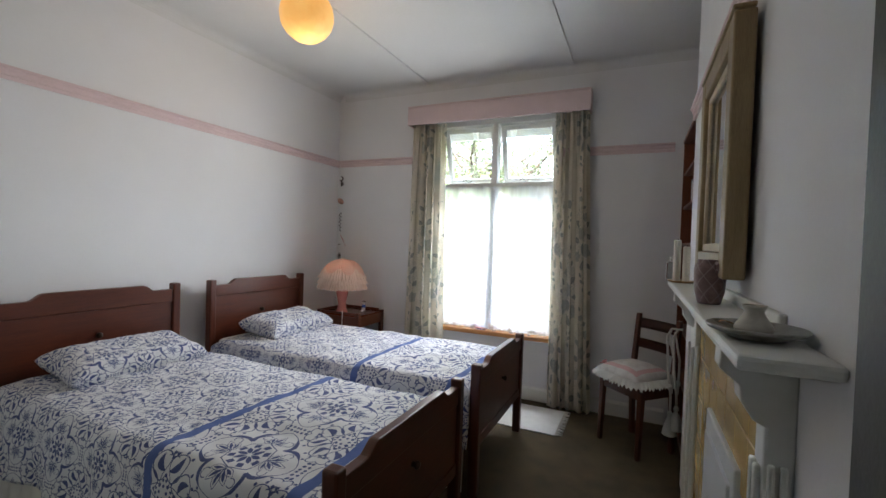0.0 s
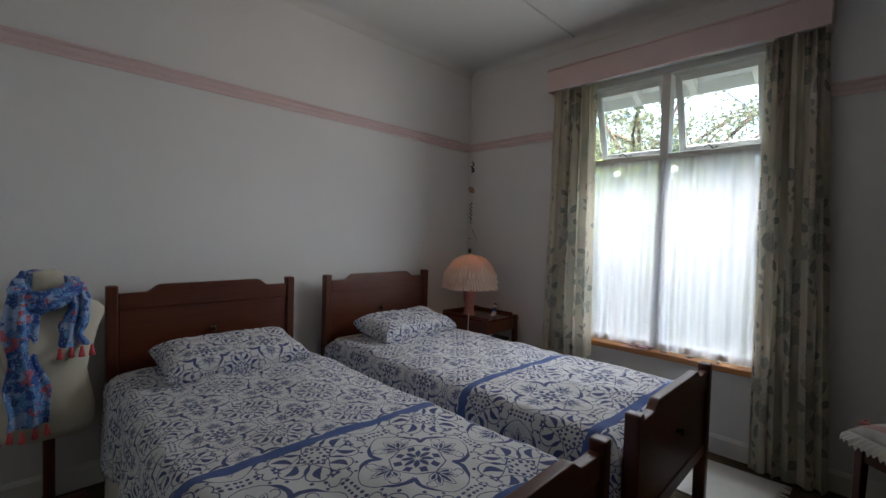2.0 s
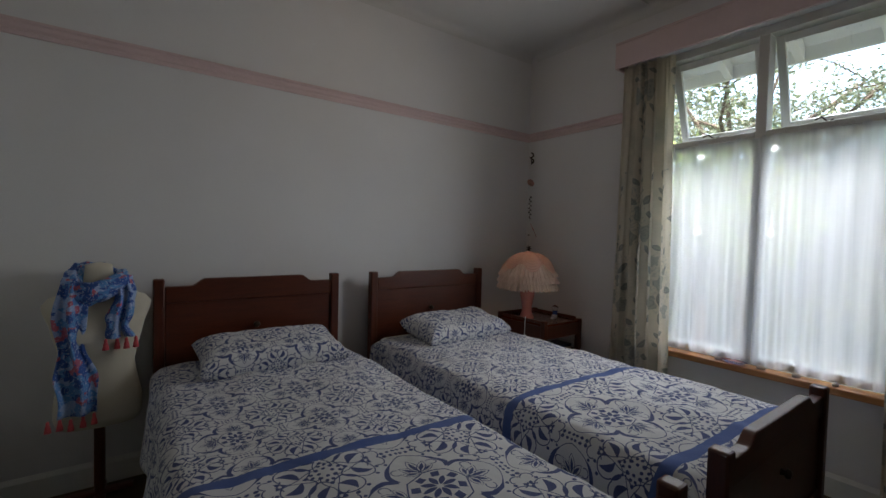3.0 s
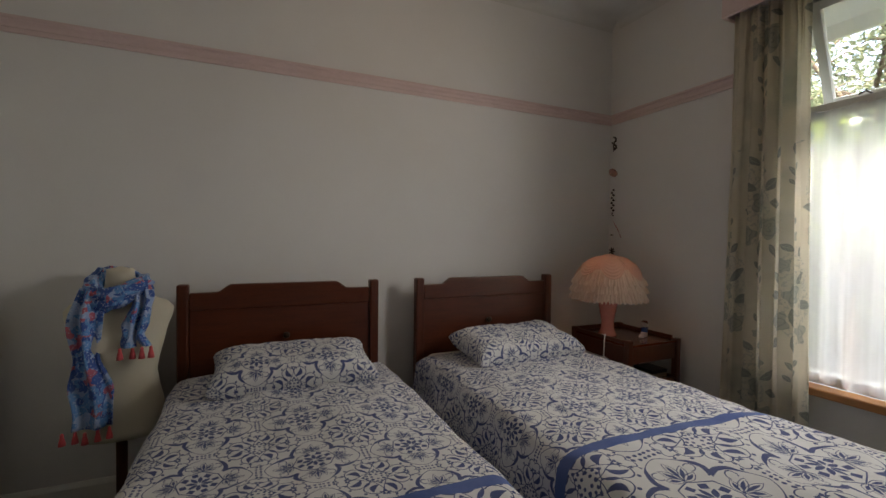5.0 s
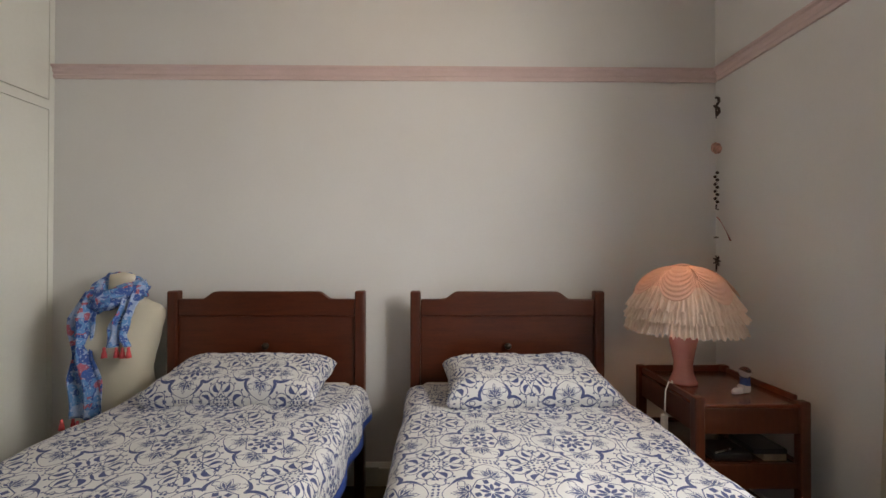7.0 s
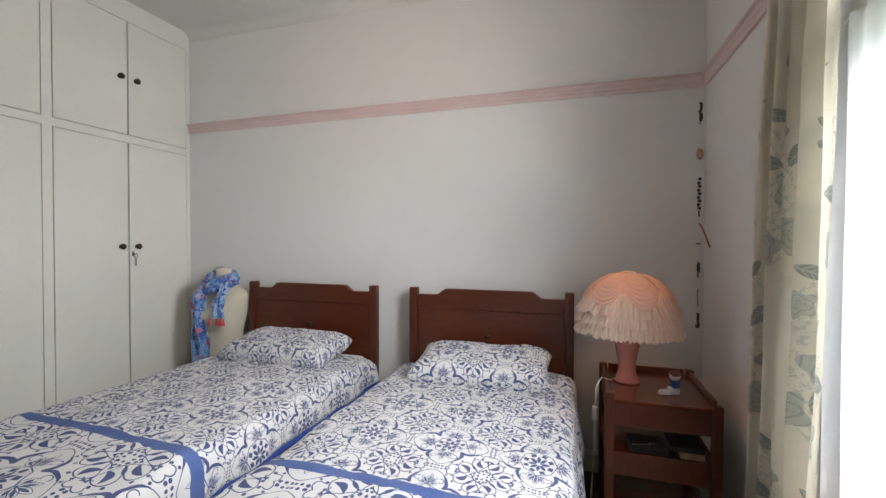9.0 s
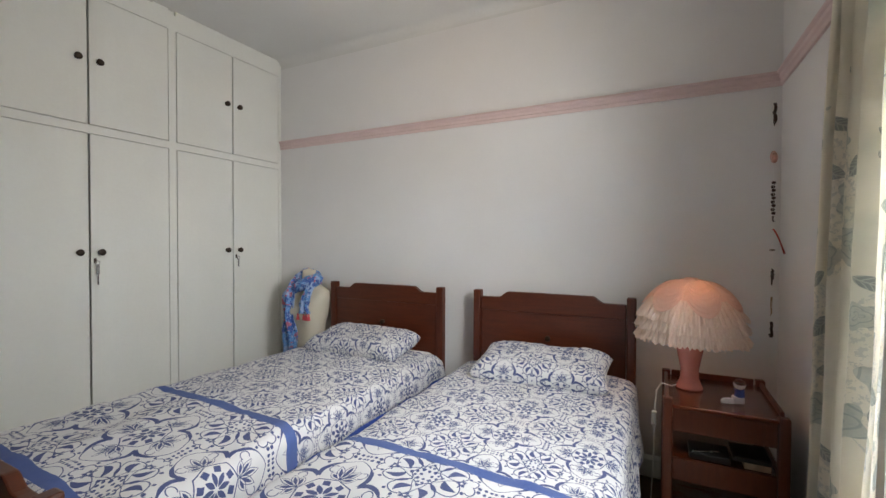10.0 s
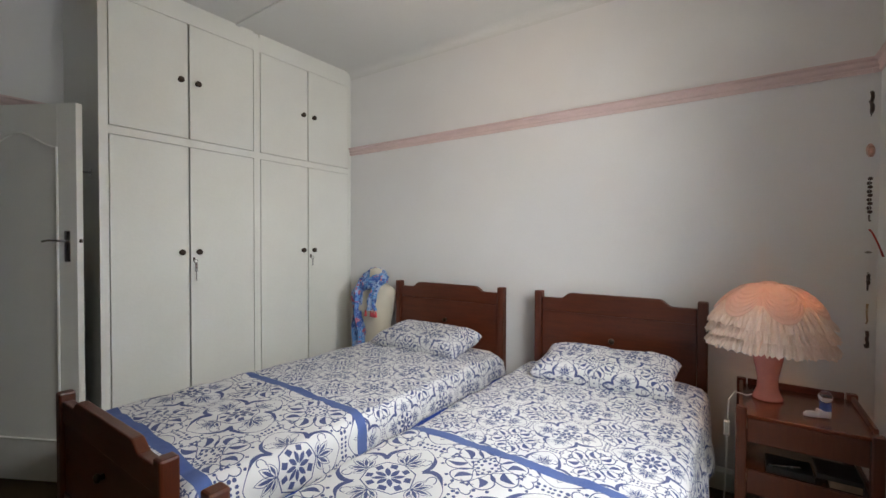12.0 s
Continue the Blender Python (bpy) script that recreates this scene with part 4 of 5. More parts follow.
for vv in bm.verts:
    vv.co *= 1 + 0.02 * noise.noise(vv.co * 30)
    vv.co.z *= 1.0
moved(bm, Matrix.Translation((0, 0, PZ - CZ)))
part("globe", bm, globe_mat, pend, "glowing amber globe", smooth=True)
part("rose", turned([(0, -0.03), (0.03, -0.028), (0.045, -0.012), (0.048, 0.0), (0, 0.0)], 24), white_gloss, pend, smooth="auto")
pl = new("pendant_light", bpy.data.lights.new("pendant_light", "POINT"))
pl.data.energy, pl.data.color, pl.data.shadow_soft_size = 0.16, (1.0, 0.72, 0.42), 0.14
pl.location = (PX, PY, PZ - 0.34)

# ---- fireplace ----
MZ = 1.238
fp = thing("fireplace", (0, 0, 0), "white painted timber fireplace surround with cream tiles", "fireplace")
MF, M0, M1 = 0.437, 0.60, 2.24
part("mantel_shelf", boxed(MF, BX, M0, M1, MZ - 0.025, MZ, bevel=0.008), cream_gloss, fp, "glossy cream mantel shelf")
part("shelf_upstand", boxed(BX - 0.018, BX - 0.001, 0.88, M1 - 0.02, MZ + 0.0005, MZ + 0.035, bevel=0.005), cream_gloss, fp)
FXF = 0.525


def bracket(y0, y1):
    o = [(BX, MZ - 0.026), (MF + 0.012, MZ - 0.026), (MF + 0.010, MZ - 0.070), (MF + 0.045, MZ - 0.10), (MF + 0.048, MZ - 0.13), (MF + 0.07, MZ - 0.165), (MF + 0.10, MZ - 0.18), (MF + 0.105, MZ - 0.215), (BX, MZ - 0.23)]
    return prism([(p, q) for p, q in o], "y", y0, y1, 0.004)


for y in (0.80, 1.92):
    part("corbel", bracket(y, y + 0.06), cream_gloss, fp, "scrolled cream bracket")
for y0, wide in ((0.80, 0.065), (1.86, 0.16)):
    bm = boxed(FXF, BX, y0, y0 + wide, 0, MZ - 0.026, bevel=0.006)
    box(bm, FXF - 0.012, FXF, y0 + 0.008, y0 + 0.026, 0.12, MZ - 0.25, bevel=0.005)
    box(bm, FXF - 0.012, FXF, y0 + wide - 0.026, y0 + wide - 0.008, 0.12, MZ - 0.25, bevel=0.005)
    for x0 in (FXF + 0.006, FXF + 0.026):
        box(bm, x0, x0 + 0.012, y0 - 0.010, y0, 0.12, MZ - 0.24, bevel=0.004)
    box(bm, FXF - 0.022, BX - 0.001, y0 - 0.016, y0 + wide + 0.01, 0, 0.12, bevel=0.005)
    part("pilaster", bm, cream_gloss, fp, "fluted cream pilaster")
part("frieze", boxed(FXF - 0.02, BX, 0.865, 1.86, 1.125, MZ - 0.026, bevel=0.004), cream_gloss, fp)
tile_mat = plain("cream_tile", (0.66, 0.46, 0.17), 0.18, vary=0.14, scale=9, fine=30, relief=0.05, coat=0.4)
grout = plain("grout", (0.42, 0.36, 0.24), 0.9, vary=0.1)
part("tile_backing", boxed(0.553, BX, 0.865, 1.86, 0, 1.125), grout, fp)
cover = plain("cover_paint", (0.62, 0.64, 0.66), 0.4, vary=0.05)
bm = boxed(0.530, 0.5525, 1.06, 1.52, 0.0, 0.86, bevel=0.006)
box(bm, 0.522, 0.530, 1.10, 1.48, 0.06, 0.80, bevel=0.008)
merge(bm, prism([(1.14, 0.1), (1.44, 0.1), (1.44, 0.5)] + [(1.29 + 0.15 * math.cos(q), 0.5 + 0.15 * math.sin(q)) for q in [math.pi * i / 12 for i in range(1, 12)]] + [(1.14, 0.5)], "x", 0.514, 0.522, 0.004))
part("cover_panel", bm, cover, fp, "pale grey painted panel closing the fire opening")
part("hearth", boxed(0.28, FXF - 0.024, 0.62, 2.05, 0.001, 0.030, bevel=0.008), tile_mat, fp, "low tiled hearth")
proto = None
for i in range(7):
    for j in range(7):
        y0, z0 = 0.867 + i * 0.1415, 0.004 + j * 0.160
        if y0 + 0.14 > 1.055 and y0 + 0.01 < 1.525 and z0 + 0.10 < 0.86:
            continue
        if proto is None:
            proto = part("tile", boxed(0, 0.009, 0, 0.138, 0, 0.157, bevel=0.002), tile_mat, fp)
            tile_mesh = proto.data
            ob = proto
        else:
            ob = new("tile", tile_mesh)
            ob.parent = fp
        ob.location = (0.543 + 0.001 * random.random(), y0, z0)

# ---- mirror on the chimney breast ----
mir = thing("wall_mirror", (0.54, 1.505, 1.318), "rectangular mirror in a worn gilt timber frame", "mirror", rz=0)
w, h, d, fw = 0.31, 0.735, 0.034, 0.075
bm = boxed(-d, d * 0.6, -w, -w + fw, 0, h, bevel=0.006)
box(bm, -d, d * 0.6, w - fw, w, 0, h, bevel=0.006)
box(bm, -d + 0.001, d * 0.6 - 0.001, -w + fw, w - fw, 0, fw, bevel=0.006)
box(bm, -d + 0.001, d * 0.6 - 0.001, -w + fw, w - fw, h - fw, h, bevel=0.006)
part("frame", bm, gilt_wood, mir, "olive-gold timber frame")
part("cresting", boxed(-d - 0.004, d * 0.5, -w - 0.006, w + 0.006, h + 0.0005, h + 0.014, bevel=0.004), gilt_wood, mir)
i0 = w - fw
bm = boxed(-d * 0.55, -d * 0.2, -i0, -i0 + 0.028, fw, h - fw, bevel=0.004)
box(bm, -d * 0.55, -d * 0.2, i0 - 0.028, i0, fw, h - fw, bevel=0.004)
box(bm, -d * 0.55, -d * 0.2, -i0 + 0.028, i0 - 0.028, fw, fw + 0.028, bevel=0.004)
box(bm, -d * 0.55, -d * 0.2, -i0 + 0.028, i0 - 0.028, h - fw - 0.028, h - fw, bevel=0.004)
part("inner_frame", bm, plain("pale_gilt", (0.55, 0.45, 0.30), 0.4, vary=0.15, scale=20), mir, "pale gilt inner moulding")
m, t, b = shader("silvered_glass")
b.inputs["Base Color"].default_value, b.inputs["Metallic"].default_value, b.inputs["Roughness"].default_value = (0.85, 0.87, 0.86, 1), 1.0, 0.02
part("mirror_glass", boxed(-d * 0.15, d * 0.3, -i0, i0, fw, h - fw), m, mir)

# ---- things on the mantel ----
vase = thing("vase", (0.492, 1.30, MZ + 0.001), "dusty mauve stoneware jar with incised diamond lines", "vase")
m, t, b = shader("mauve_stoneware")
v = coords(t)
sp = t.nodes.new("ShaderNodeSeparateXYZ")
t.links.new(v, sp.inputs[0])
th = calc("ARCTAN2", Val(sp.outputs[1]), Val(sp.outputs[0]))
zz = Val(sp.outputs[2])
l1, l2 = abs(fract(th * 0.955 + zz * 18) - 0.5) < 0.035, abs(fract(th * 0.955 - zz * 18) - 0.5) < 0.035
base = ramp(t, noise_val(t, v, 40, 4), (0.17, 0.10, 0.095), (0.27, 0.18, 0.17))
t.links.new(mixc(t, either(l1, l2) * 0.6, base, (0.40, 0.34, 0.34)), b.inputs["Base Color"])
b.inputs["Roughness"].default_value = 0.5
bump(t, b, noise_val(t, v, 150, 3), 0.2, 0.002)
part("body", turned([(0, 0), (0.030, 0), (0.032, 0.006), (0.040, 0.035), (0.043, 0.075), (0.0435, 0.100), (0.040, 0.115), (0.034, 0.122), (0.036, 0.130), (0.032, 0.131), (0.029, 0.122), (0.028, 0.02), (0, 0.015)], 36, (0.98, 0.98)), m, vase, smooth=True)
part("handle", tube([(0.01, -0.034, 0.122), (0.012, -0.052, 0.118), (0.012, -0.054, 0.105), (0.01, -0.045, 0.095)], 0.005), m, vase, smooth=True)

grey_glaze = plain("grey_glaze", (0.30, 0.30, 0.27), 0.3, vary=0.25, scale=25, relief=0.1, coat=0.3)
tagged(part("plate", moved(turned([(0, 0), (0.045, 0), (0.05, 0.004), (0.076, 0.014), (0.080, 0.019), (0.078, 0.022), (0.05, 0.009), (0, 0.008)], 40), pose(0.496, 0.765, MZ + 0.002)), grey_glaze, smooth=True), "shallow grey-green glazed plate on the mantel", "plate")
tagged(part("candle_holder", moved(turned([(0, 0), (0.031, 0), (0.032, 0.005), (0.029, 0.012), (0.020, 0.026), (0.016, 0.036), (0.019, 0.044), (0.020, 0.048), (0.016, 0.048), (0.012, 0.040), (0, 0.03)], 32), pose(0.497, 0.785, MZ + 0.0115)), plain("cream_pottery", (0.55, 0.52, 0.45), 0.35, vary=0.12, scale=20), smooth=True), "squat cream pottery candle holder standing on a plate", "candle holder")
tagged(part("dried_leaf", moved(sheet(8, 4, lambda a, b: ((a - 0.5) * 0.045, (b - 0.5) * 0.02 * math.sin(math.pi * min(0.98, max(0.02, a))), 0.004 * math.sin(6 * a))), pose(0.46, 0.80, MZ + 0.021, 0, 0, 30)), plain("leaf_brown", (0.35, 0.17, 0.06), 0.7)), "small dry orange-brown leaf on the plate", "leaf")

wax = plain("candle_wax", (0.74, 0.71, 0.62), 0.5, vary=0.05)
dish = tagged(part("candle_dish", moved(turned([(0, 0), (0.05, 0), (0.062, 0.006), (0.064, 0.010), (0.05, 0.006), (0, 0.005)], 28), pose(0.49, 2.13, MZ + 0.001)), plain("amber_dish", (0.40, 0.25, 0.10), 0.3, vary=0.15), smooth=True), "small amber dish under the candles", "dish")
for x, y, hh in ((0.468, 2.145, 0.195), (0.505, 2.12, 0.165)):
    c = thing("candle", (x, y, MZ + 0.0075), "thick cream pillar candle with a short wick", "candle", "candles on the mantel")
    part("wax", moved(turned([(0, 0), (0.016, 0), (0.016, hh - 0.003), (0.013, hh), (0.004, hh - 0.004), (0, hh - 0.005)], 20), pose(0, 0, 0)), wax, c, smooth="auto")
    part("wick", tube([(0, 0, hh - 0.006), (0.002, 0, hh + 0.006)], 0.001, 5), dark_bronze, c)
bt = thing("glass_bottle", (0.447, 2.195, MZ + 0.001), "clear square glass bottle with a silver collar", "bottle")
part("body", boxed(-0.022, 0.022, -0.016, 0.016, 0, 0.095, bevel=0.006), glass("bottle_glass", (0.9, 0.95, 0.95), 0.05), bt)
part("collar", turned([(0, 0.0955), (0.010, 0.0955), (0.010, 0.118), (0.007, 0.122), (0, 0.122)], 16), steel, bt, smooth="auto")
tagged(part("tea_light", moved(turned([(0, 0), (0.017, 0), (0.018, 0.014), (0.016, 0.014), (0.015, 0.01), (0, 0.01)], 20), pose(0.545, 2.10, MZ + 0.001)), steel, smooth="auto"), "small tin tea light beside the candles", "tea light")

# ---- shelf unit in the alcove ----
SX = 0.592
case = thing("bookcase", (0, 0, 0), "tall red-brown timber bookcase fitted in the alcove", "bookcase")
part("side_panel", boxed(SX, EX - 0.015, NY - 0.025, NY - 0.001, 0, 2.21, bevel=0.003), shelf_wood, case)
part("side_panel", boxed(SX, EX - 0.015, BY1 + 0.002, BY1 + 0.026, 0, 2.21, bevel=0.003), shelf_wood, case)
part("top", boxed(SX - 0.006, EX - 0.015, BY1 + 0.002, NY - 0.001, 2.211, 2.236, bevel=0.004), shelf_wood, case)
part("back", boxed(EX - 0.014, EX - 0.002, BY1 + 0.002, NY - 0.001, 0, 2.21), shelf_wood, case)
for z in (0.08, 0.45, 0.80, 1.12, 1.42, 1.70, 1.96):
    part("shelf", boxed(SX + 0.01, EX - 0.015, BY1 + 0.027, NY - 0.026, z, z + 0.02, bevel=0.002), shelf_wood, case)
part("plinth", boxed(SX + 0.02, SX + 0.04, BY1 + 0.027, NY - 0.026, 0, 0.079), shelf_wood, case)
card = plain("white_card", (0.68, 0.68, 0.66), 0.8, vary=0.06)
for y0, z0, yy, hh, nm, lab in ((2.78, 1.441, 0.13, 0.17, "picture_card", "pale framed card standing on a shelf"), (2.93, 1.141, 0.10, 0.055, "small_box", "small white cardboard box on a shelf"), (2.77, 1.141, 0.09, 0.075, "small_box", "small white cardboard box on a shelf")):
    c = tagged(part(nm, boxed(SX + 0.03, SX + 0.07 if hh > 0.1 else SX + 0.13, y0, y0 + yy, z0, z0 + hh, bevel=0.002), card), lab, "box" if hh < 0.1 else "card")
grey_book = plain("grey_cloth_cover", (0.20, 0.20, 0.22), 0.8, vary=0.2)
for k in range(7):
    y0 = 3.02 + k * 0.042
    tagged(part("book", boxed(SX + 0.03, SX + 0.17, y0, y0 + 0.034, 1.721, 1.721 + 0.17 + 0.02 * math.sin(k * 2.1), bevel=0.002), (grey_book, shelf_wood, card)[k % 3]), "worn cloth-bound book standing on the shelf", "book", "books in the bookcase")

# ---- chair with cushion ----
chair = thing("chair", (0.325, 3.11, 0), "dark wooden side chair with two ladder rails", "chair", rz=-43)
CW, CD = 0.17, 0.14
for s in (-1, 1):
    bm = boxed(s * CW - 0.019, s * CW + 0.019, -CD - 0.019, -CD + 0.019, 0, 0.445, bevel=0.004)
    for vv in bm.verts:
        if vv.co.z < 0.2:
            vv.co.x = s * CW + (vv.co.x - s * CW) * 0.72
            vv.co.y = -CD + (vv.co.y + CD) * 0.72 - 0.012
    part("leg", bm, dark_wood, chair)
    bm = prism([(CD - 0.018, 0.44), (CD + 0.0, 0.0), (CD + 0.034, 0.0), (CD + 0.020, 0.46), (CD + 0.060, 0.905), (CD + 0.032, 0.905)], "x", s * CW - 0.017, s * CW + 0.017, 0.004)
    part("back_post", bm, dark_wood, chair)
    part("seat_rail", boxed(s * CW - 0.011, s * CW + 0.011, -CD + 0.02, CD - 0.02, 0.395, 0.465, bevel=0.003), dark_wood, chair)
part("front_rail", boxed(-CW + 0.019, CW - 0.019, -CD - 0.012, -CD + 0.012, 0.39, 0.465, bevel=0.003), dark_wood, chair)
part("back_rail", boxed(-CW + 0.017, CW - 0.017, CD - 0.010, CD + 0.012, 0.395, 0.465, bevel=0.003), dark_wood, chair)
part("seat", boxed(-CW - 0.012, CW + 0.012, -CD - 0.025, CD - 0.022, 0.466, 0.486, bevel=0.006), dark_wood, chair)
for z0, z1, yo in ((0.80, 0.875, 0.042), (0.655, 0.725, 0.030)):
    def slat(a, b, z0=z0, z1=z1, yo=yo):
        x = (2 * a - 1) * (CW - 0.015)
        return (x, CD + yo - 0.002 + 0.018 * (1 - (2 * a - 1) ** 2), z0 + (z1 - z0) * b)
    bm = sheet(14, 3, slat)
    bmesh.ops.solidify(bm, geom=bm.faces[:], thickness=0.016)
    part("ladder_rail", bm, dark_wood, chair)

cush = thing("cushion", (0.325 - 0.02 * 0.68, 3.11 - 0.02 * 0.73, 0.487), "white cushion with pink ribbon bands and lace frill", "cushion", rz=-43)
m, t, b = shader("ribbon_cotton")
v = coords(t)
sp = t.nodes.new("ShaderNodeSeparateXYZ")
t.links.new(v, sp.inputs[0])
ed = maxv(abs(Val(sp.outputs[0])), abs(Val(sp.outputs[1])))
rib = abs(ed - 0.135) < 0.016
soft = ramp(t, noise_val(t, v, 18, 4), (0.62, 0.58, 0.55), (0.76, 0.73, 0.70))
t.links.new(mixc(t, rib * 0.75, soft, (0.66, 0.34, 0.34)), b.inputs["Base Color"])
b.inputs["Roughness"].default_value = 0.9
bump(t, b, noise_val(t, v, 60, 4), 0.4, 0.006)


def cushion_top(sgn):
    def fn(a, b):
        p, q = 2 * a - 1, 2 * b - 1
        fat = max(0, 1 - abs(p) ** 3) ** 0.6 * max(0, 1 - abs(q) ** 3) ** 0.6
        return (p * 0.185, q * 0.18, 0.035 + (0.072 if sgn > 0 else -0.034) * fat * (1 + 0.15 * noise.noise((p * 2, q * 2, 3))))
    return fn


bm = merge(sheet(24, 24, cushion_top(1)), sheet(24, 24, cushion_top(-1)))
bmesh.ops.remove_doubles(bm, verts=bm.verts, dist=0.0004)
bmesh.ops.recalc_face_normals(bm, faces=bm.faces)
part("pad", bm, m, cush, smooth=True)


def frill_fn(a, b):
    th = 2 * math.pi * a
    c, s = math.cos(th), math.sin(th)
    k = 1 / (abs(c) ** 6 + abs(s) ** 6) ** (1 / 6)
    r = 0.183 * k + 0.052 * (1 - b)
    return (r * c, r * s, 0.036 - 0.040 * (1 - b) ** 1.3 + (1 - b) * 0.010 * math.sin(58 * th) + 0.005 * (1 - b) * math.sin(23 * th + 1))


part("frill", sheet(280, 4, frill_fn), white_cloth, cush, "gathered white lace frill")
part("bow", merge(tube([(-0.15, -0.12, 0.075), (-0.17, -0.10, 0.085), (-0.175, -0.125, 0.08), (-0.15, -0.12, 0.075), (-0.13, -0.14, 0.085), (-0.155, -0.148, 0.08), (-0.15, -0.12, 0.075)], 0.005, 6), tube([(-0.15, -0.12, 0.074), (-0.19, -0.14, 0.06)], 0.004, 6)), plain("pink_ribbon", (0.62, 0.22, 0.24), 0.6), cush, "small pink bow")

tie = thing("curtain_tie", (0.53, 3.0, 0.0), "white rope tie-backs with tassels hung over the chair", "tieback")
rope = plain("white_rope", (0.68, 0.66, 0.62), 0.9, vary=0.1, fine=200, relief=0.8)
for k, (dx, z1) in enumerate(((0.0, 0.20), (0.035, 0.24))):
    part("rope", tube([(0.025 + dx, 0.06, 0.86), (-0.005 + dx, 0.055, 0.86), (-0.03 + dx, 0.04, 0.80), (-0.02 + dx, 0.02, 0.60), (0.0 + dx, 0.0, 0.42), (0.0 + dx, -0.01, z1 + 0.13)], 0.008, 8), rope, tie, smooth=True)
    part("rope", tube([(-0.022 + dx, 0.05, 0.84), (0.012 + dx, 0.03, 0.66), (0.006 + dx, 0.005, 0.44)], 0.007, 8), rope, tie, smooth=True)
    part("tassel", moved(turned([(0, 0.16), (0.012, 0.155), (0.017, 0.135), (0.010, 0.12), (0.022, 0.10), (0.036, 0.05), (0.045, 0.005), (0.040, 0.0), (0, 0.002)], 24), pose(dx, -0.012, z1 - 0.03)), rope, tie, smooth=True)

# ---- rug under the window ----
rug = thing("rug", (0, 0, 0), "thin white cotton rug with a fringed end", "rug")
part("weave", boxed(-1.35, -0.205, 2.975, 3.47, 0.002, 0.009, bevel=0.002), plain("white_rug", (0.66, 0.65, 0.62), 0.95, vary=0.06, scale=12, fine=220, relief=0.9), rug)
for k in range(26):
    y = 2.985 + k * 0.0192
    a = random.uniform(-0.02, 0.02)
    part("fringe", tube([(-0.206, y, 0.006), (-0.185, y + a * 0.4, 0.009), (-0.155, y + a, 0.005)], 0.005, 5, 0.4), white_cloth, rug)

# ---- dress form and scarf ----
def torso():
    secs = [(0.385, 0.10, 0.155), (0.42, 0.108, 0.165), (0.50, 0.11, 0.165), (0.58, 0.10, 0.148), (0.66, 0.092, 0.135), (0.72, 0.10, 0.145), (0.80, 0.118, 0.165), (0.86, 0.115, 0.178), (0.91, 0.10, 0.198), (0.945, 0.085, 0.203), (0.975, 0.068, 0.18), (1.0, 0.055, 0.12), (1.02, 0.052, 0.075), (1.05, 0.048, 0.058), (1.10, 0.046, 0.052), (1.125, 0.045, 0.050)]
    bm = bmesh.new()
    rings = []
    for z, dx, dy in secs:
        ring = []
        for i in range(40):
            th = 2 * math.pi * i / 40
            c, s = math.cos(th), math.sin(th)
            bust = 0.035 * math.exp(-((z - 0.80) / 0.055) ** 2) * max(0, c) ** 2 * (math.exp(-((s - 0.45) / 0.3) ** 2) + math.exp(-((s + 0.45) / 0.3) ** 2))
            e = 2.4
            k = 1 / (abs(c) ** e + abs(s) ** e) ** (1 / e)
            ring.append(bm.verts.new((dx * c * k + bust, dy * s * k, z)))
        rings.append(ring)
    for p, q in zip(rings, rings[1:]):
        for i in range(40):
            bm.faces.new((p[i], p[(i + 1) % 40], q[(i + 1) % 40], q[i]))
    top = bm.verts.new((0, 0, 1.138))
    for i in range(40):
        bm.faces.new((rings[-1][i], rings[-1][(i + 1) % 40], top))
    bm.faces.new(rings[0][::-1])
    for f in bm.faces:
        f.smooth = True
    return bm


MXX, MYY = -2.565, 0.565
form_mat = plain("ivory_jersey", (0.62, 0.58, 0.48), 0.85, vary=0.05, scale=4, fine=300, relief=0.2)
tagged(part("dress_form", moved(torso(), Matrix.Translation((MXX, MYY, 0))), form_mat), "ivory cloth tailor's dress form without limbs", "dress form")
st = thing("dress_form_stand", (MXX, MYY, 0), "dark wooden stand carrying the dress form", "stand")
part("pole", tube([(0, 0, 0.02), (0, 0, 0.384)], 0.022, 16), dark_wood, st, smooth="auto")
part("foot", boxed(-0.13, 0.13, -0.022, 0.022, 0, 0.03, bevel=0.006), dark_wood, st)
part("foot", boxed(-0.022, 0.022, -0.13, 0.13, 0.0305, 0.05, bevel=0.006), dark_wood, st)

m, t, b = shader("printed_scarf")
v = coords(t)
vo = t.nodes.new("ShaderNodeTexVoronoi")
vo.inputs["Scale"].default_value = 34
wv = t.nodes.new("ShaderNodeVectorMath")
wv.operation = "MULTIPLY_ADD"
nz = t.nodes.new("ShaderNodeTexNoise")
nz.inputs["Scale"].default_value = 22
t.links.new(v, nz.inputs["Vector"])
t.links.new(nz.outputs[1], wv.inputs[0])
wv.inputs[1].default_value = (0.09, 0.09, 0.09)
t.links.new(v, wv.inputs[2])
t.links.new(wv.outputs[0], vo.inputs["Vector"])
sc = t.nodes.new("ShaderNodeSeparateColor")
t.links.new(vo.outputs["Color"], sc.inputs[0])
pick = Val(sc.outputs[0])
c = mixc(t, pick > 0.34, (0.035, 0.10, 0.36), (0.10, 0.27, 0.58))
c = mixc(t, pick > 0.66, c, (0.30, 0.42, 0.66))
c = mixc(t, pick > 0.91, c, (0.46, 0.12, 0.18))
speck = Val(noise_val(t, v, 120, 3)) > 0.60
c = mixc(t, speck * 0.6, c, (0.55, 0.62, 0.75))
t.links.new(c, b.inputs["Base Color"])
b.inputs["Roughness"].default_value = 0.8
scarf_mat = m
coral = plain("coral_thread", (0.70, 0.10, 0.12), 0.8, vary=0.2)
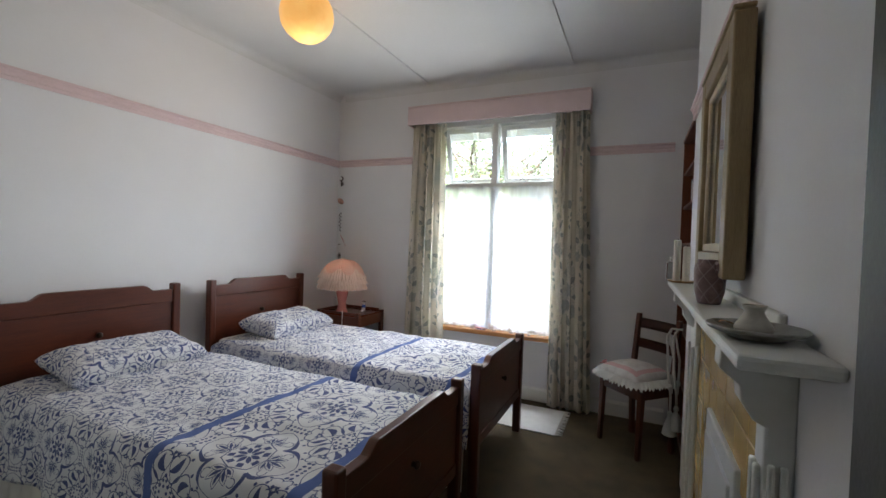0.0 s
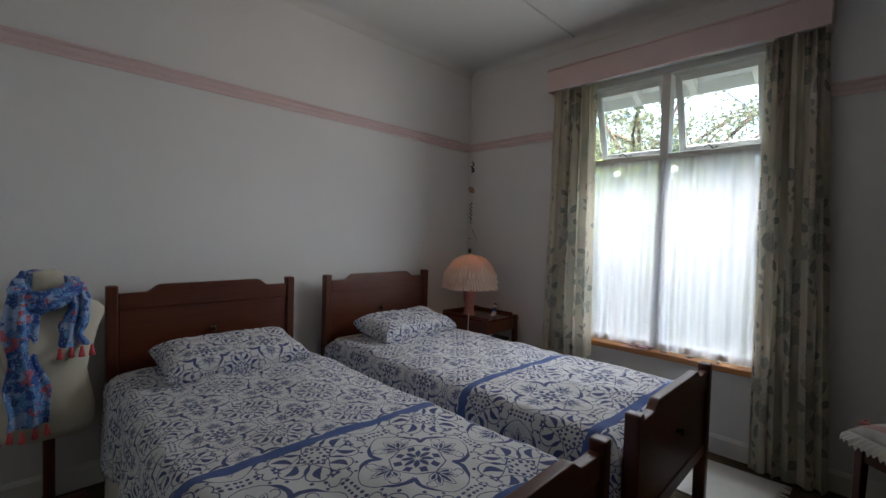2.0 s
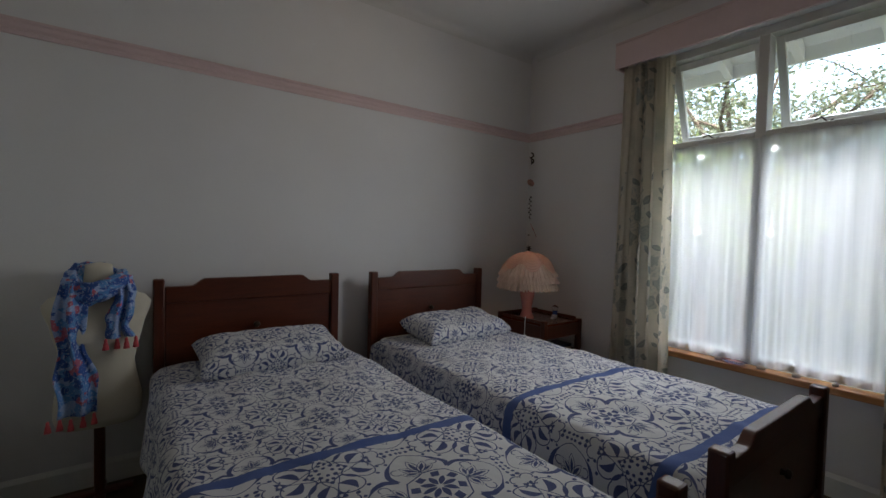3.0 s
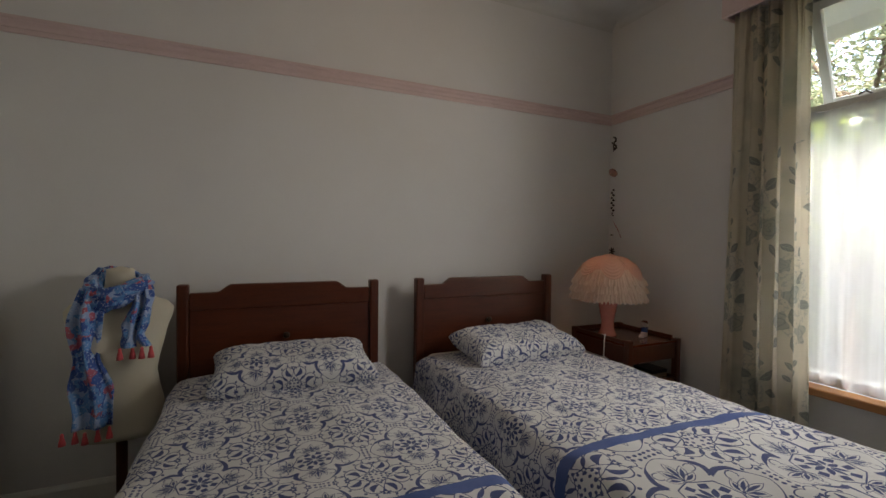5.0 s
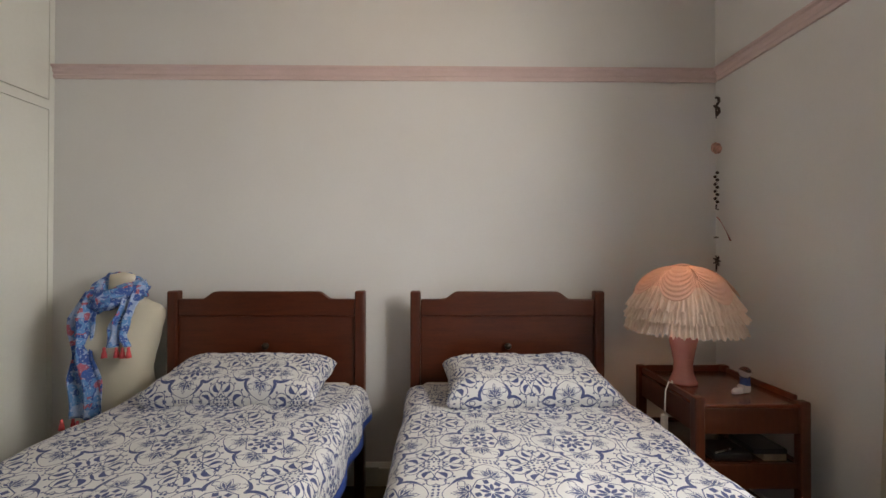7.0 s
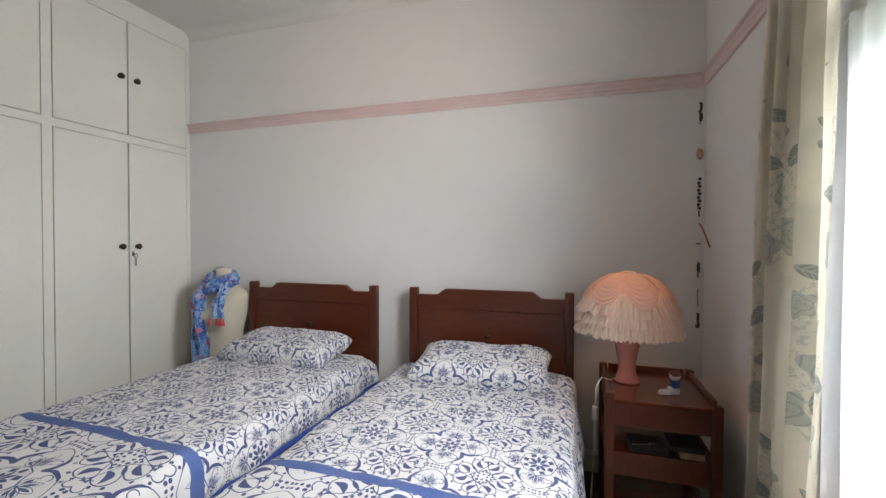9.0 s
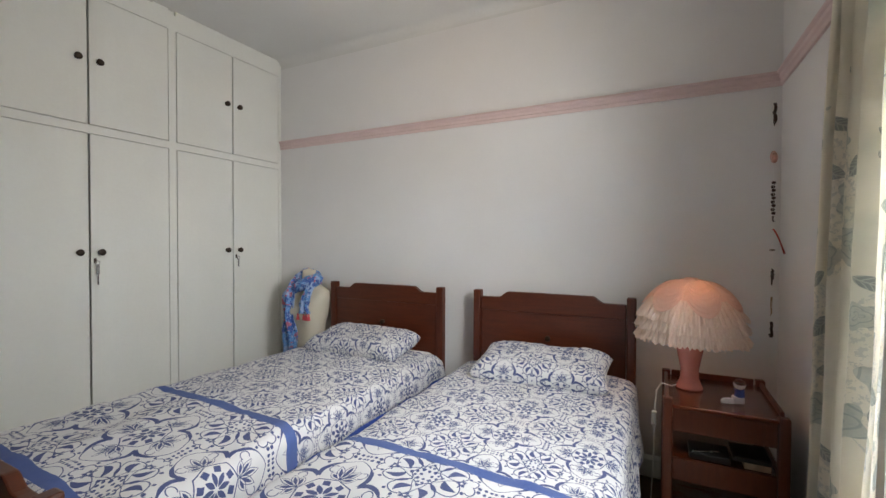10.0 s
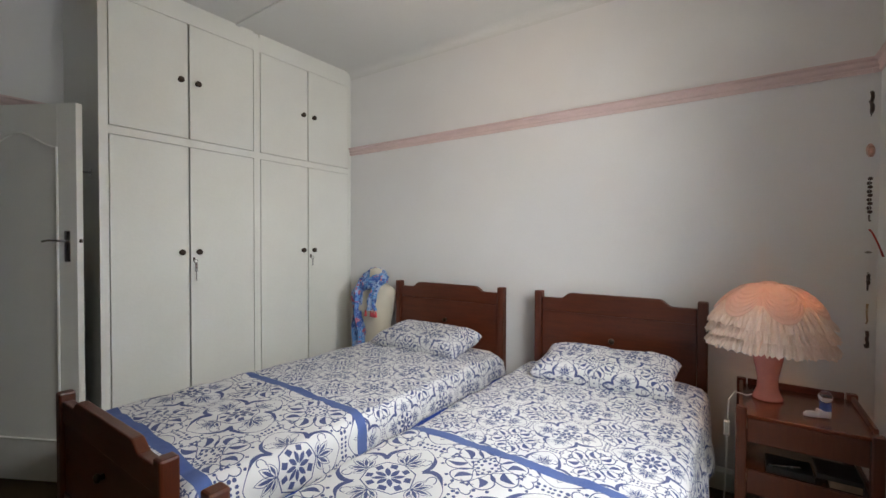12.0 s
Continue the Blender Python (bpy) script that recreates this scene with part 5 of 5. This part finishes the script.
scarf = thing("scarf", (MXX, MYY, 0), "blue printed scarf with coral tassels round a dress form", "scarf")


def collar(a, b):
    th = 2 * math.pi * a
    ph = 2 * math.pi * b
    rx, ry = 0.075 + 0.018 * math.cos(th), 0.095
    fold = 0.006 * math.sin(7 * ph + 3 * th) + 0.008 * noise.noise((3 * math.cos(th), 3 * math.sin(th), 2 * b))
    rr = 0.034 + fold
    z = 1.045 - 0.035 * math.cos(th) + 0.015 * math.sin(2 * th)
    return ((rx + rr * math.cos(ph)) * math.cos(th) + 0.018, (ry + rr * math.cos(ph)) * math.sin(th), z + 1.35 * rr * math.sin(ph))


bm = sheet(72, 22, collar)
bmesh.ops.remove_doubles(bm, verts=bm.verts, dist=0.0005)
part("neck_loop", bm, scarf_mat, scarf, smooth=True)


def tail(y0, y1, w0, w1, z0, z1, seed):
    def fn(a, b):
        z = z1 + (z0 - z1) * b
        y = y1 + (y0 - y1) * b
        w = w1 + (w0 - w1) * b
        p = 2 * a - 1
        belly = 0.135 if z < 0.93 else 0.135 - 0.55 * (z - 0.93)
        fold = 0.016 * math.sin(3.5 * math.pi * a + seed + 1.6 * b) + 0.007 * math.sin(19 * a + 5 * b + seed) + 0.016 * noise.noise((4 * a, 3.5 * b, seed))
        return (belly + 0.012 + fold - 0.05 * p * p * 0.4, y + p * w / 2 * (0.86 + 0.3 * noise.noise((1.5, 5 * b, seed))) + 0.016 * math.sin(5 * b + seed), z)
    return sheet(28, 34, fn, thick=0.004)


part("scarf_end", tail(-0.075, -0.085, 0.10, 0.165, 1.05, 0.47, 1.0), scarf_mat, scarf, "long loose end", smooth=True)
part("scarf_end", tail(0.085, 0.085, 0.09, 0.125, 1.06, 0.80, 4.0), scarf_mat, scarf, "short loose end", smooth=True)
for y, z in ((-0.165, 0.471), (-0.128, 0.467), (-0.09, 0.465), (-0.05, 0.467), (-0.012, 0.471), (0.03, 0.802), (0.07, 0.798), (0.105, 0.798), (0.14, 0.802)):
    part("tassel", moved(turned([(0, 0), (0.004, -0.001), (0.007, -0.009), (0.006, -0.014), (0.010, -0.03), (0.013, -0.05), (0, -0.05)], 10), pose(0.142 + 0.012 * math.sin(y * 60), y, z)), coral, scarf, "coral thread tassel", smooth=True)

# ---- string of ornaments in the corner ----
orn = thing("hanging_ornament", (-2.655, 3.575, 0), "string of carved dark ornaments, a shell and a red feather", "ornament")
dark_carv = plain("dark_carving", (0.035, 0.014, 0.010), 0.5, vary=0.3, scale=60)
part("string", tube([(0, 0, 2.155), (0.002, 0, 1.4), (-0.002, 0.0, 0.72)], 0.0005, 5), white_gloss, orn)
bm = tube([(0.0, 0, 2.05), (0.020, 0, 2.04), (0.022, 0, 2.02), (0.0, 0, 2.005), (-0.016, 0, 2.015), (0.0, 0, 2.0), (0.022, 0, 1.985), (0.026, 0, 1.965), (0.010, 0, 1.955), (0.006, 0, 1.975)], 0.007, 6)
merge(bm, tube([(0.0, 0, 2.0), (0.0, 0, 1.94)], 0.006, 6, 0.4))
part("curled_carving", bm, dark_carv, orn, smooth=True)


def shell_fn(a, b):
    th, ph = math.pi * (a - 0.5), 2 * math.pi * b
    r = 0.034 * (1 + 0.05 * math.sin(30 * a))
    return (r * math.sin(th) * 1.15, 0.42 * r * math.cos(th) * math.cos(ph), 1.785 + 0.9 * r * math.cos(th) * math.sin(ph) - 0.012 * math.sin(th))


part("shell", sheet(30, 16, shell_fn), plain("shell_pink", (0.48, 0.25, 0.20), 0.35, vary=0.35, scale=60), orn, "brown and pink sea shell", smooth=True)
bm = bmesh.new()
for k in range(9):
    z = 1.655 - k * 0.019
    merge(bm, moved(turned([(0, -0.010), (0.009, -0.003), (0.009, 0.003), (0, 0.010)], 8), pose(0.008 * (-1) ** k, 0, z, 0, 50 * (-1) ** k, 0)))
merge(bm, tube([(0.0, 0, 1.49), (-0.003, 0, 1.468), (0.014, 0, 1.462)], 0.004, 6))
part("bead_chain", bm, dark_carv, orn, smooth="auto")
fe = sheet(12, 4, lambda a, b: (0.004 + 0.046 * a + (b - 0.5) * 0.012 * math.sin(math.pi * min(0.97, 0.12 + 0.8 * a)), 0.040 * a ** 0.8 - (b - 0.5) * 0.008, 1.425 - 0.125 * a ** 1.15), thick=0.002)
part("feather", fe, plain("red_feather", (0.42, 0.05, 0.04), 0.8, vary=0.3), orn, "thin red feather", smooth=True)
part("pebble", moved(turned([(0, -0.006), (0.012, -0.003), (0.013, 0.002), (0, 0.007)], 14), pose(-0.004, 0, 1.318)), plain("grey_pebble", (0.2, 0.18, 0.15), 0.5), orn, smooth=True)
bm = bmesh.new()
for k in range(7):
    q = 2 * math.pi * k / 7
    merge(bm, tube([(0, 0, 1.195), (0.016 * math.cos(q), 0.003, 1.195 + 0.020 * math.sin(q)), (0.028 * math.cos(q), 0, 1.195 + 0.030 * math.sin(q))], 0.006, 6, 0.6))
merge(bm, tube([(0, 0, 1.19), (-0.003, 0, 1.14)], 0.005, 6, 0.7))
part("dark_flower", bm, dark_carv, orn, smooth=True)
part("dry_sprig", tube([(0.0, 0, 1.08), (-0.008, 0, 1.04), (0.004, 0, 1.0), (-0.02, 0, 0.985)], 0.005, 6, 0.5), plain("straw", (0.36, 0.26, 0.15), 0.8), orn, smooth=True)
bm = tube([(0.004, 0, 0.955), (0.014, 0, 0.935), (0.0, 0, 0.92), (0.016, 0, 0.905), (0.014, 0, 0.885), (-0.010, 0, 0.88), (-0.024, 0, 0.886)], 0.007, 6)
part("seahorse_carving", bm, dark_carv, orn, smooth=True)

# ---- small things on the bedside trolley ----
boot = thing("ceramic_boot", (-2.175, 3.372, 0.667), "small blue and white china boot", "ornament", rz=288)
delft = plain("white_china", (0.70, 0.72, 0.76), 0.15, vary=0.05, coat=0.4)
blue_china = plain("blue_china", (0.05, 0.11, 0.36), 0.15, vary=0.3, scale=60, coat=0.4)
part("shoe", merge(boxed(-0.022, 0.022, -0.016, 0.016, 0.001, 0.034, bevel=0.007), moved(turned([(0, 0), (0.016, 0.001), (0.017, 0.010), (0.012, 0.020), (0, 0.022)], 16, (2.0, 0.85)), pose(0.034, 0, 0.001))), delft, boot, smooth="auto")
part("ankle", moved(turned([(0.0, 0.0), (0.020, 0.0), (0.0185, 0.022), (0.021, 0.030), (0.017, 0.030), (0.015, 0.02), (0, 0.02)], 18), pose(-0.006, 0, 0.031)), blue_china, boot, "blue painted ankle", smooth="auto")
part("glass_ball", moved(turned([(0, -0.024), (0.013, -0.020), (0.022, -0.009), (0.024, 0), (0.021, 0.012), (0.012, 0.021), (0, 0.024)], 24), pose(-0.006, 0, 0.082)), glass("ball_glass", (0.95, 0.97, 1.0), 0.02), boot, "clear glass ball", smooth=True)
black = plain("black_cover", (0.012, 0.012, 0.013), 0.4, vary=0.2)
tagged(part("book", boxed(-2.22, -2.085, 3.19, 3.34, 0.4315, 0.458, bevel=0.004), black), "black covered book lying on the trolley shelf", "book", "books on the trolley")
tagged(part("book", boxed(-2.23, -2.085, 3.345, 3.478, 0.4565, 0.478, bevel=0.004), black), "black covered book lying on the trolley shelf", "book", "books on the trolley")
bm = boxed(-2.21, -2.088, 3.385, 3.475, 0.4315, 0.456, bevel=0.001)
tagged(part("notepad", bm, plain("buff_pages", (0.40, 0.31, 0.21), 0.85, vary=0.15, scale=30)), "buff paper notepad between black books", "notepad")
tagged(part("pen", tube([(-2.09, 3.20, 0.4622), (-2.13, 3.30, 0.4622)], 0.004, 8), steel), "slim metal pen lying on a book", "pen")

# ---- sill, socket ----
tagged(part("glass_dish", moved(turned([(0, 0), (0.03, 0), (0.034, 0.004), (0.05, 0.016), (0.047, 0.018), (0.03, 0.008), (0, 0.006)], 24, (1.5, 0.6)), pose(-1.02, NY - 0.012, SILL + 0.001)), glass("lilac_glass", (0.72, 0.6, 0.9), 0.1), smooth=True), "lilac glass dish on the window sill", "dish")
for k, x in enumerate((-1.10, -0.88, -0.72, -0.56)):
    tagged(part("sea_shell", moved(turned([(0, 0), (0.016, 0.002), (0.019, 0.010), (0.010, 0.018), (0, 0.021)], 14, (1.4, 0.8)), pose(x, NY - 0.012, SILL + 0.001, 0, 0, 30 * k)), plain("pale_shell", (0.62, 0.52, 0.46), 0.5, vary=0.2, scale=50), smooth=True), "small pale sea shell on the window sill", "shell", "shells on the sill")
sock = thing("wall_socket", (WX + 0.0185, 1.87, 0.0), "white double power socket on the skirting", "socket")
part("plate", boxed(0, 0.009, -0.06, 0.06, 0.03, 0.10, bevel=0.003), white_gloss, sock)
for s in (-1, 1):
    part("rocker", boxed(0.009, 0.012, s * 0.035 - 0.006, s * 0.035 + 0.006, 0.075, 0.09, bevel=0.001), white_gloss, sock)

# ---- garden ----
grass = plain("lawn", (0.075, 0.08, 0.05), 0.95, vary=0.3, scale=3, fine=60, relief=0.8)
fixed("ground", boxed(-400, 400, -400, 400, -0.55, -0.5), grass, "plain grass garden ground outside", "ground")


def leaf_mat(name, a, b_):
    m, t, b = shader(name)
    geo = t.nodes.new("ShaderNodeNewGeometry")
    c = mixc(t, geo.outputs["Random Per Island"], a, b_)
    t.links.new(c, b.inputs["Base Color"])
    b.inputs["Roughness"].default_value = 0.5
    tl = t.nodes.new("ShaderNodeBsdfTranslucent")
    t.links.new(c, tl.inputs[0])
    mx = t.nodes.new("ShaderNodeMixShader")
    mx.inputs[0].default_value = 0.45
    t.links.new(b.outputs[0], mx.inputs[1])
    t.links.new(tl.outputs[0], mx.inputs[2])
    t.links.new(mx.outputs[0], t.nodes["Material Output"].inputs["Surface"])
    return m


bark = plain("bark", (0.10, 0.075, 0.055), 0.9, vary=0.3, scale=12, relief=0.8)
leaf_dark = leaf_mat("leaf_dark", (0.10, 0.125, 0.07), (0.24, 0.27, 0.16))
leaf_light = leaf_mat("leaf_light", (0.22, 0.30, 0.07), (0.36, 0.46, 0.14))


def garden_tree(x, y, height, spread, leaves, mat_, seed, base, label, size=0.075):
    """A trunk that forks into limbs and twigs, with leaves set along the twigs."""
    rng = random.Random(seed)
    root = thing("tree", (x, y, -0.5), label, "tree", "garden trees")
    wood_bm = tube([(0, 0, 0), (0.05, 0.02, base * 0.5), (0.0, 0.05, base), (0.08, 0.0, height * 0.6)], 0.13, 8, 0.35)
    tips = []
    for k in range(17):
        th = k * 2.4 + rng.uniform(-0.3, 0.3)
        z0 = base + (height * 0.6 - base) * rng.random()
        reach = spread * rng.uniform(0.6, 1.0)
        rise = (height - z0) * rng.uniform(0.25, 0.85)
        pts = [Vector((reach * f * math.cos(th + 0.3 * f), reach * f * math.sin(th + 0.3 * f), z0 + rise * f ** 0.8 + rng.uniform(-0.08, 0.08))) for f in (0, 0.3, 0.6, 1.0)]
        merge(wood_bm, tube(pts, 0.045, 6, 0.3))
        for j in range(7):
            f = rng.uniform(0.35, 1.0)
            i = min(2, int(f * 3))
            p = pts[i].lerp(pts[i + 1], f * 3 - i if f < 1 else 1)
            q = p + Vector((rng.uniform(-1, 1), rng.uniform(-1, 1), rng.uniform(-0.7, 0.6))) * spread * 0.34
            merge(wood_bm, tube([p, p.lerp(q, 0.5) + Vector((0, 0, 0.05)), q], 0.014, 5, 0.4))
            tips.append((p, q))
    part("trunk", wood_bm, bark, root, smooth=True)
    vs, fs = [], []
    for _ in range(leaves):
        p, q = tips[rng.randrange(len(tips))]
        c = p.lerp(q, rng.uniform(0.15, 1.1)) + Vector((rng.gauss(0, 0.10), rng.gauss(0, 0.10), rng.gauss(0, 0.09)))
        d = Vector((rng.uniform(-1, 1), rng.uniform(-1, 1), rng.uniform(-0.9, 0.3))).normalized()
        s = d.cross(Vector((rng.uniform(-1, 1), rng.uniform(-1, 1), rng.uniform(-1, 1)))).normalized()
        ln = size * rng.uniform(0.7, 1.3)
        n = len(vs)
        up = d.cross(s) * ln * 0.08
        vs += [c - d * ln / 2, c + s * ln * 0.24 + up, c + d * ln / 2, c - s * ln * 0.24 + up]
        fs += [(n, n + 1, n + 2), (n, n + 2, n + 3)]
    me = bpy.data.meshes.new("crown")
    me.from_pydata([tuple(v) for v in vs], [], fs)
    me.materials.append(mat_)
    ob = new("crown", me)
    ob.parent = root


garden_tree(-2.6, 8.2, 5.6, 2.6, 24000, leaf_dark, 3, 0.9, "dark green broad-leaved garden tree with airy crown", 0.065)
garden_tree(0.6, 8.6, 5.9, 2.7, 24000, leaf_dark, 8, 0.9, "dark green broad-leaved garden tree with airy crown", 0.065)
garden_tree(-5.6, 9.2, 5.8, 2.6, 9000, leaf_dark, 14, 0.9, "dark green broad-leaved garden tree with airy crown", 0.085)
garden_tree(-2.5, 6.6, 3.1, 1.1, 3500, leaf_light, 21, 1.0, "bright yellow-green young shrub by the window", 0.10)


def hedge(seed, n, x0, x1, y0, y1, z1):
    rng = random.Random(seed)
    vs, fs = [], []
    for _ in range(n):
        x, y = rng.uniform(x0, x1), rng.uniform(y0, y1)
        top = z1 + 0.35 * noise.noise((x * 0.9, y, 1.7)) + 0.12 * noise.noise((x * 4, y, 5))
        z = -0.5 + (top + 0.5) * rng.random() ** 0.7
        d = Vector((rng.uniform(-1, 1), rng.uniform(-1, 1), rng.uniform(-1, 1))).normalized()
        s = d.orthogonal().normalized()
        c, ln, k = Vector((x, y, z)), 0.16 * rng.uniform(0.7, 1.3), len(vs)
        vs += [c - d * ln / 2, c + s * ln * 0.3, c + d * ln / 2, c - s * ln * 0.3]
        fs += [(k, k + 1, k + 2), (k, k + 2, k + 3)]
    me = bpy.data.meshes.new("hedge")
    me.from_pydata([tuple(v) for v in vs], [], fs)
    me.materials.append(leaf_dark)
    return tagged(new("hedge", me), "dense dark green garden hedge", "hedge", kind="stuff")


hedge(5, 40000, -9, 6, 9.6, 10.8, 2.5)
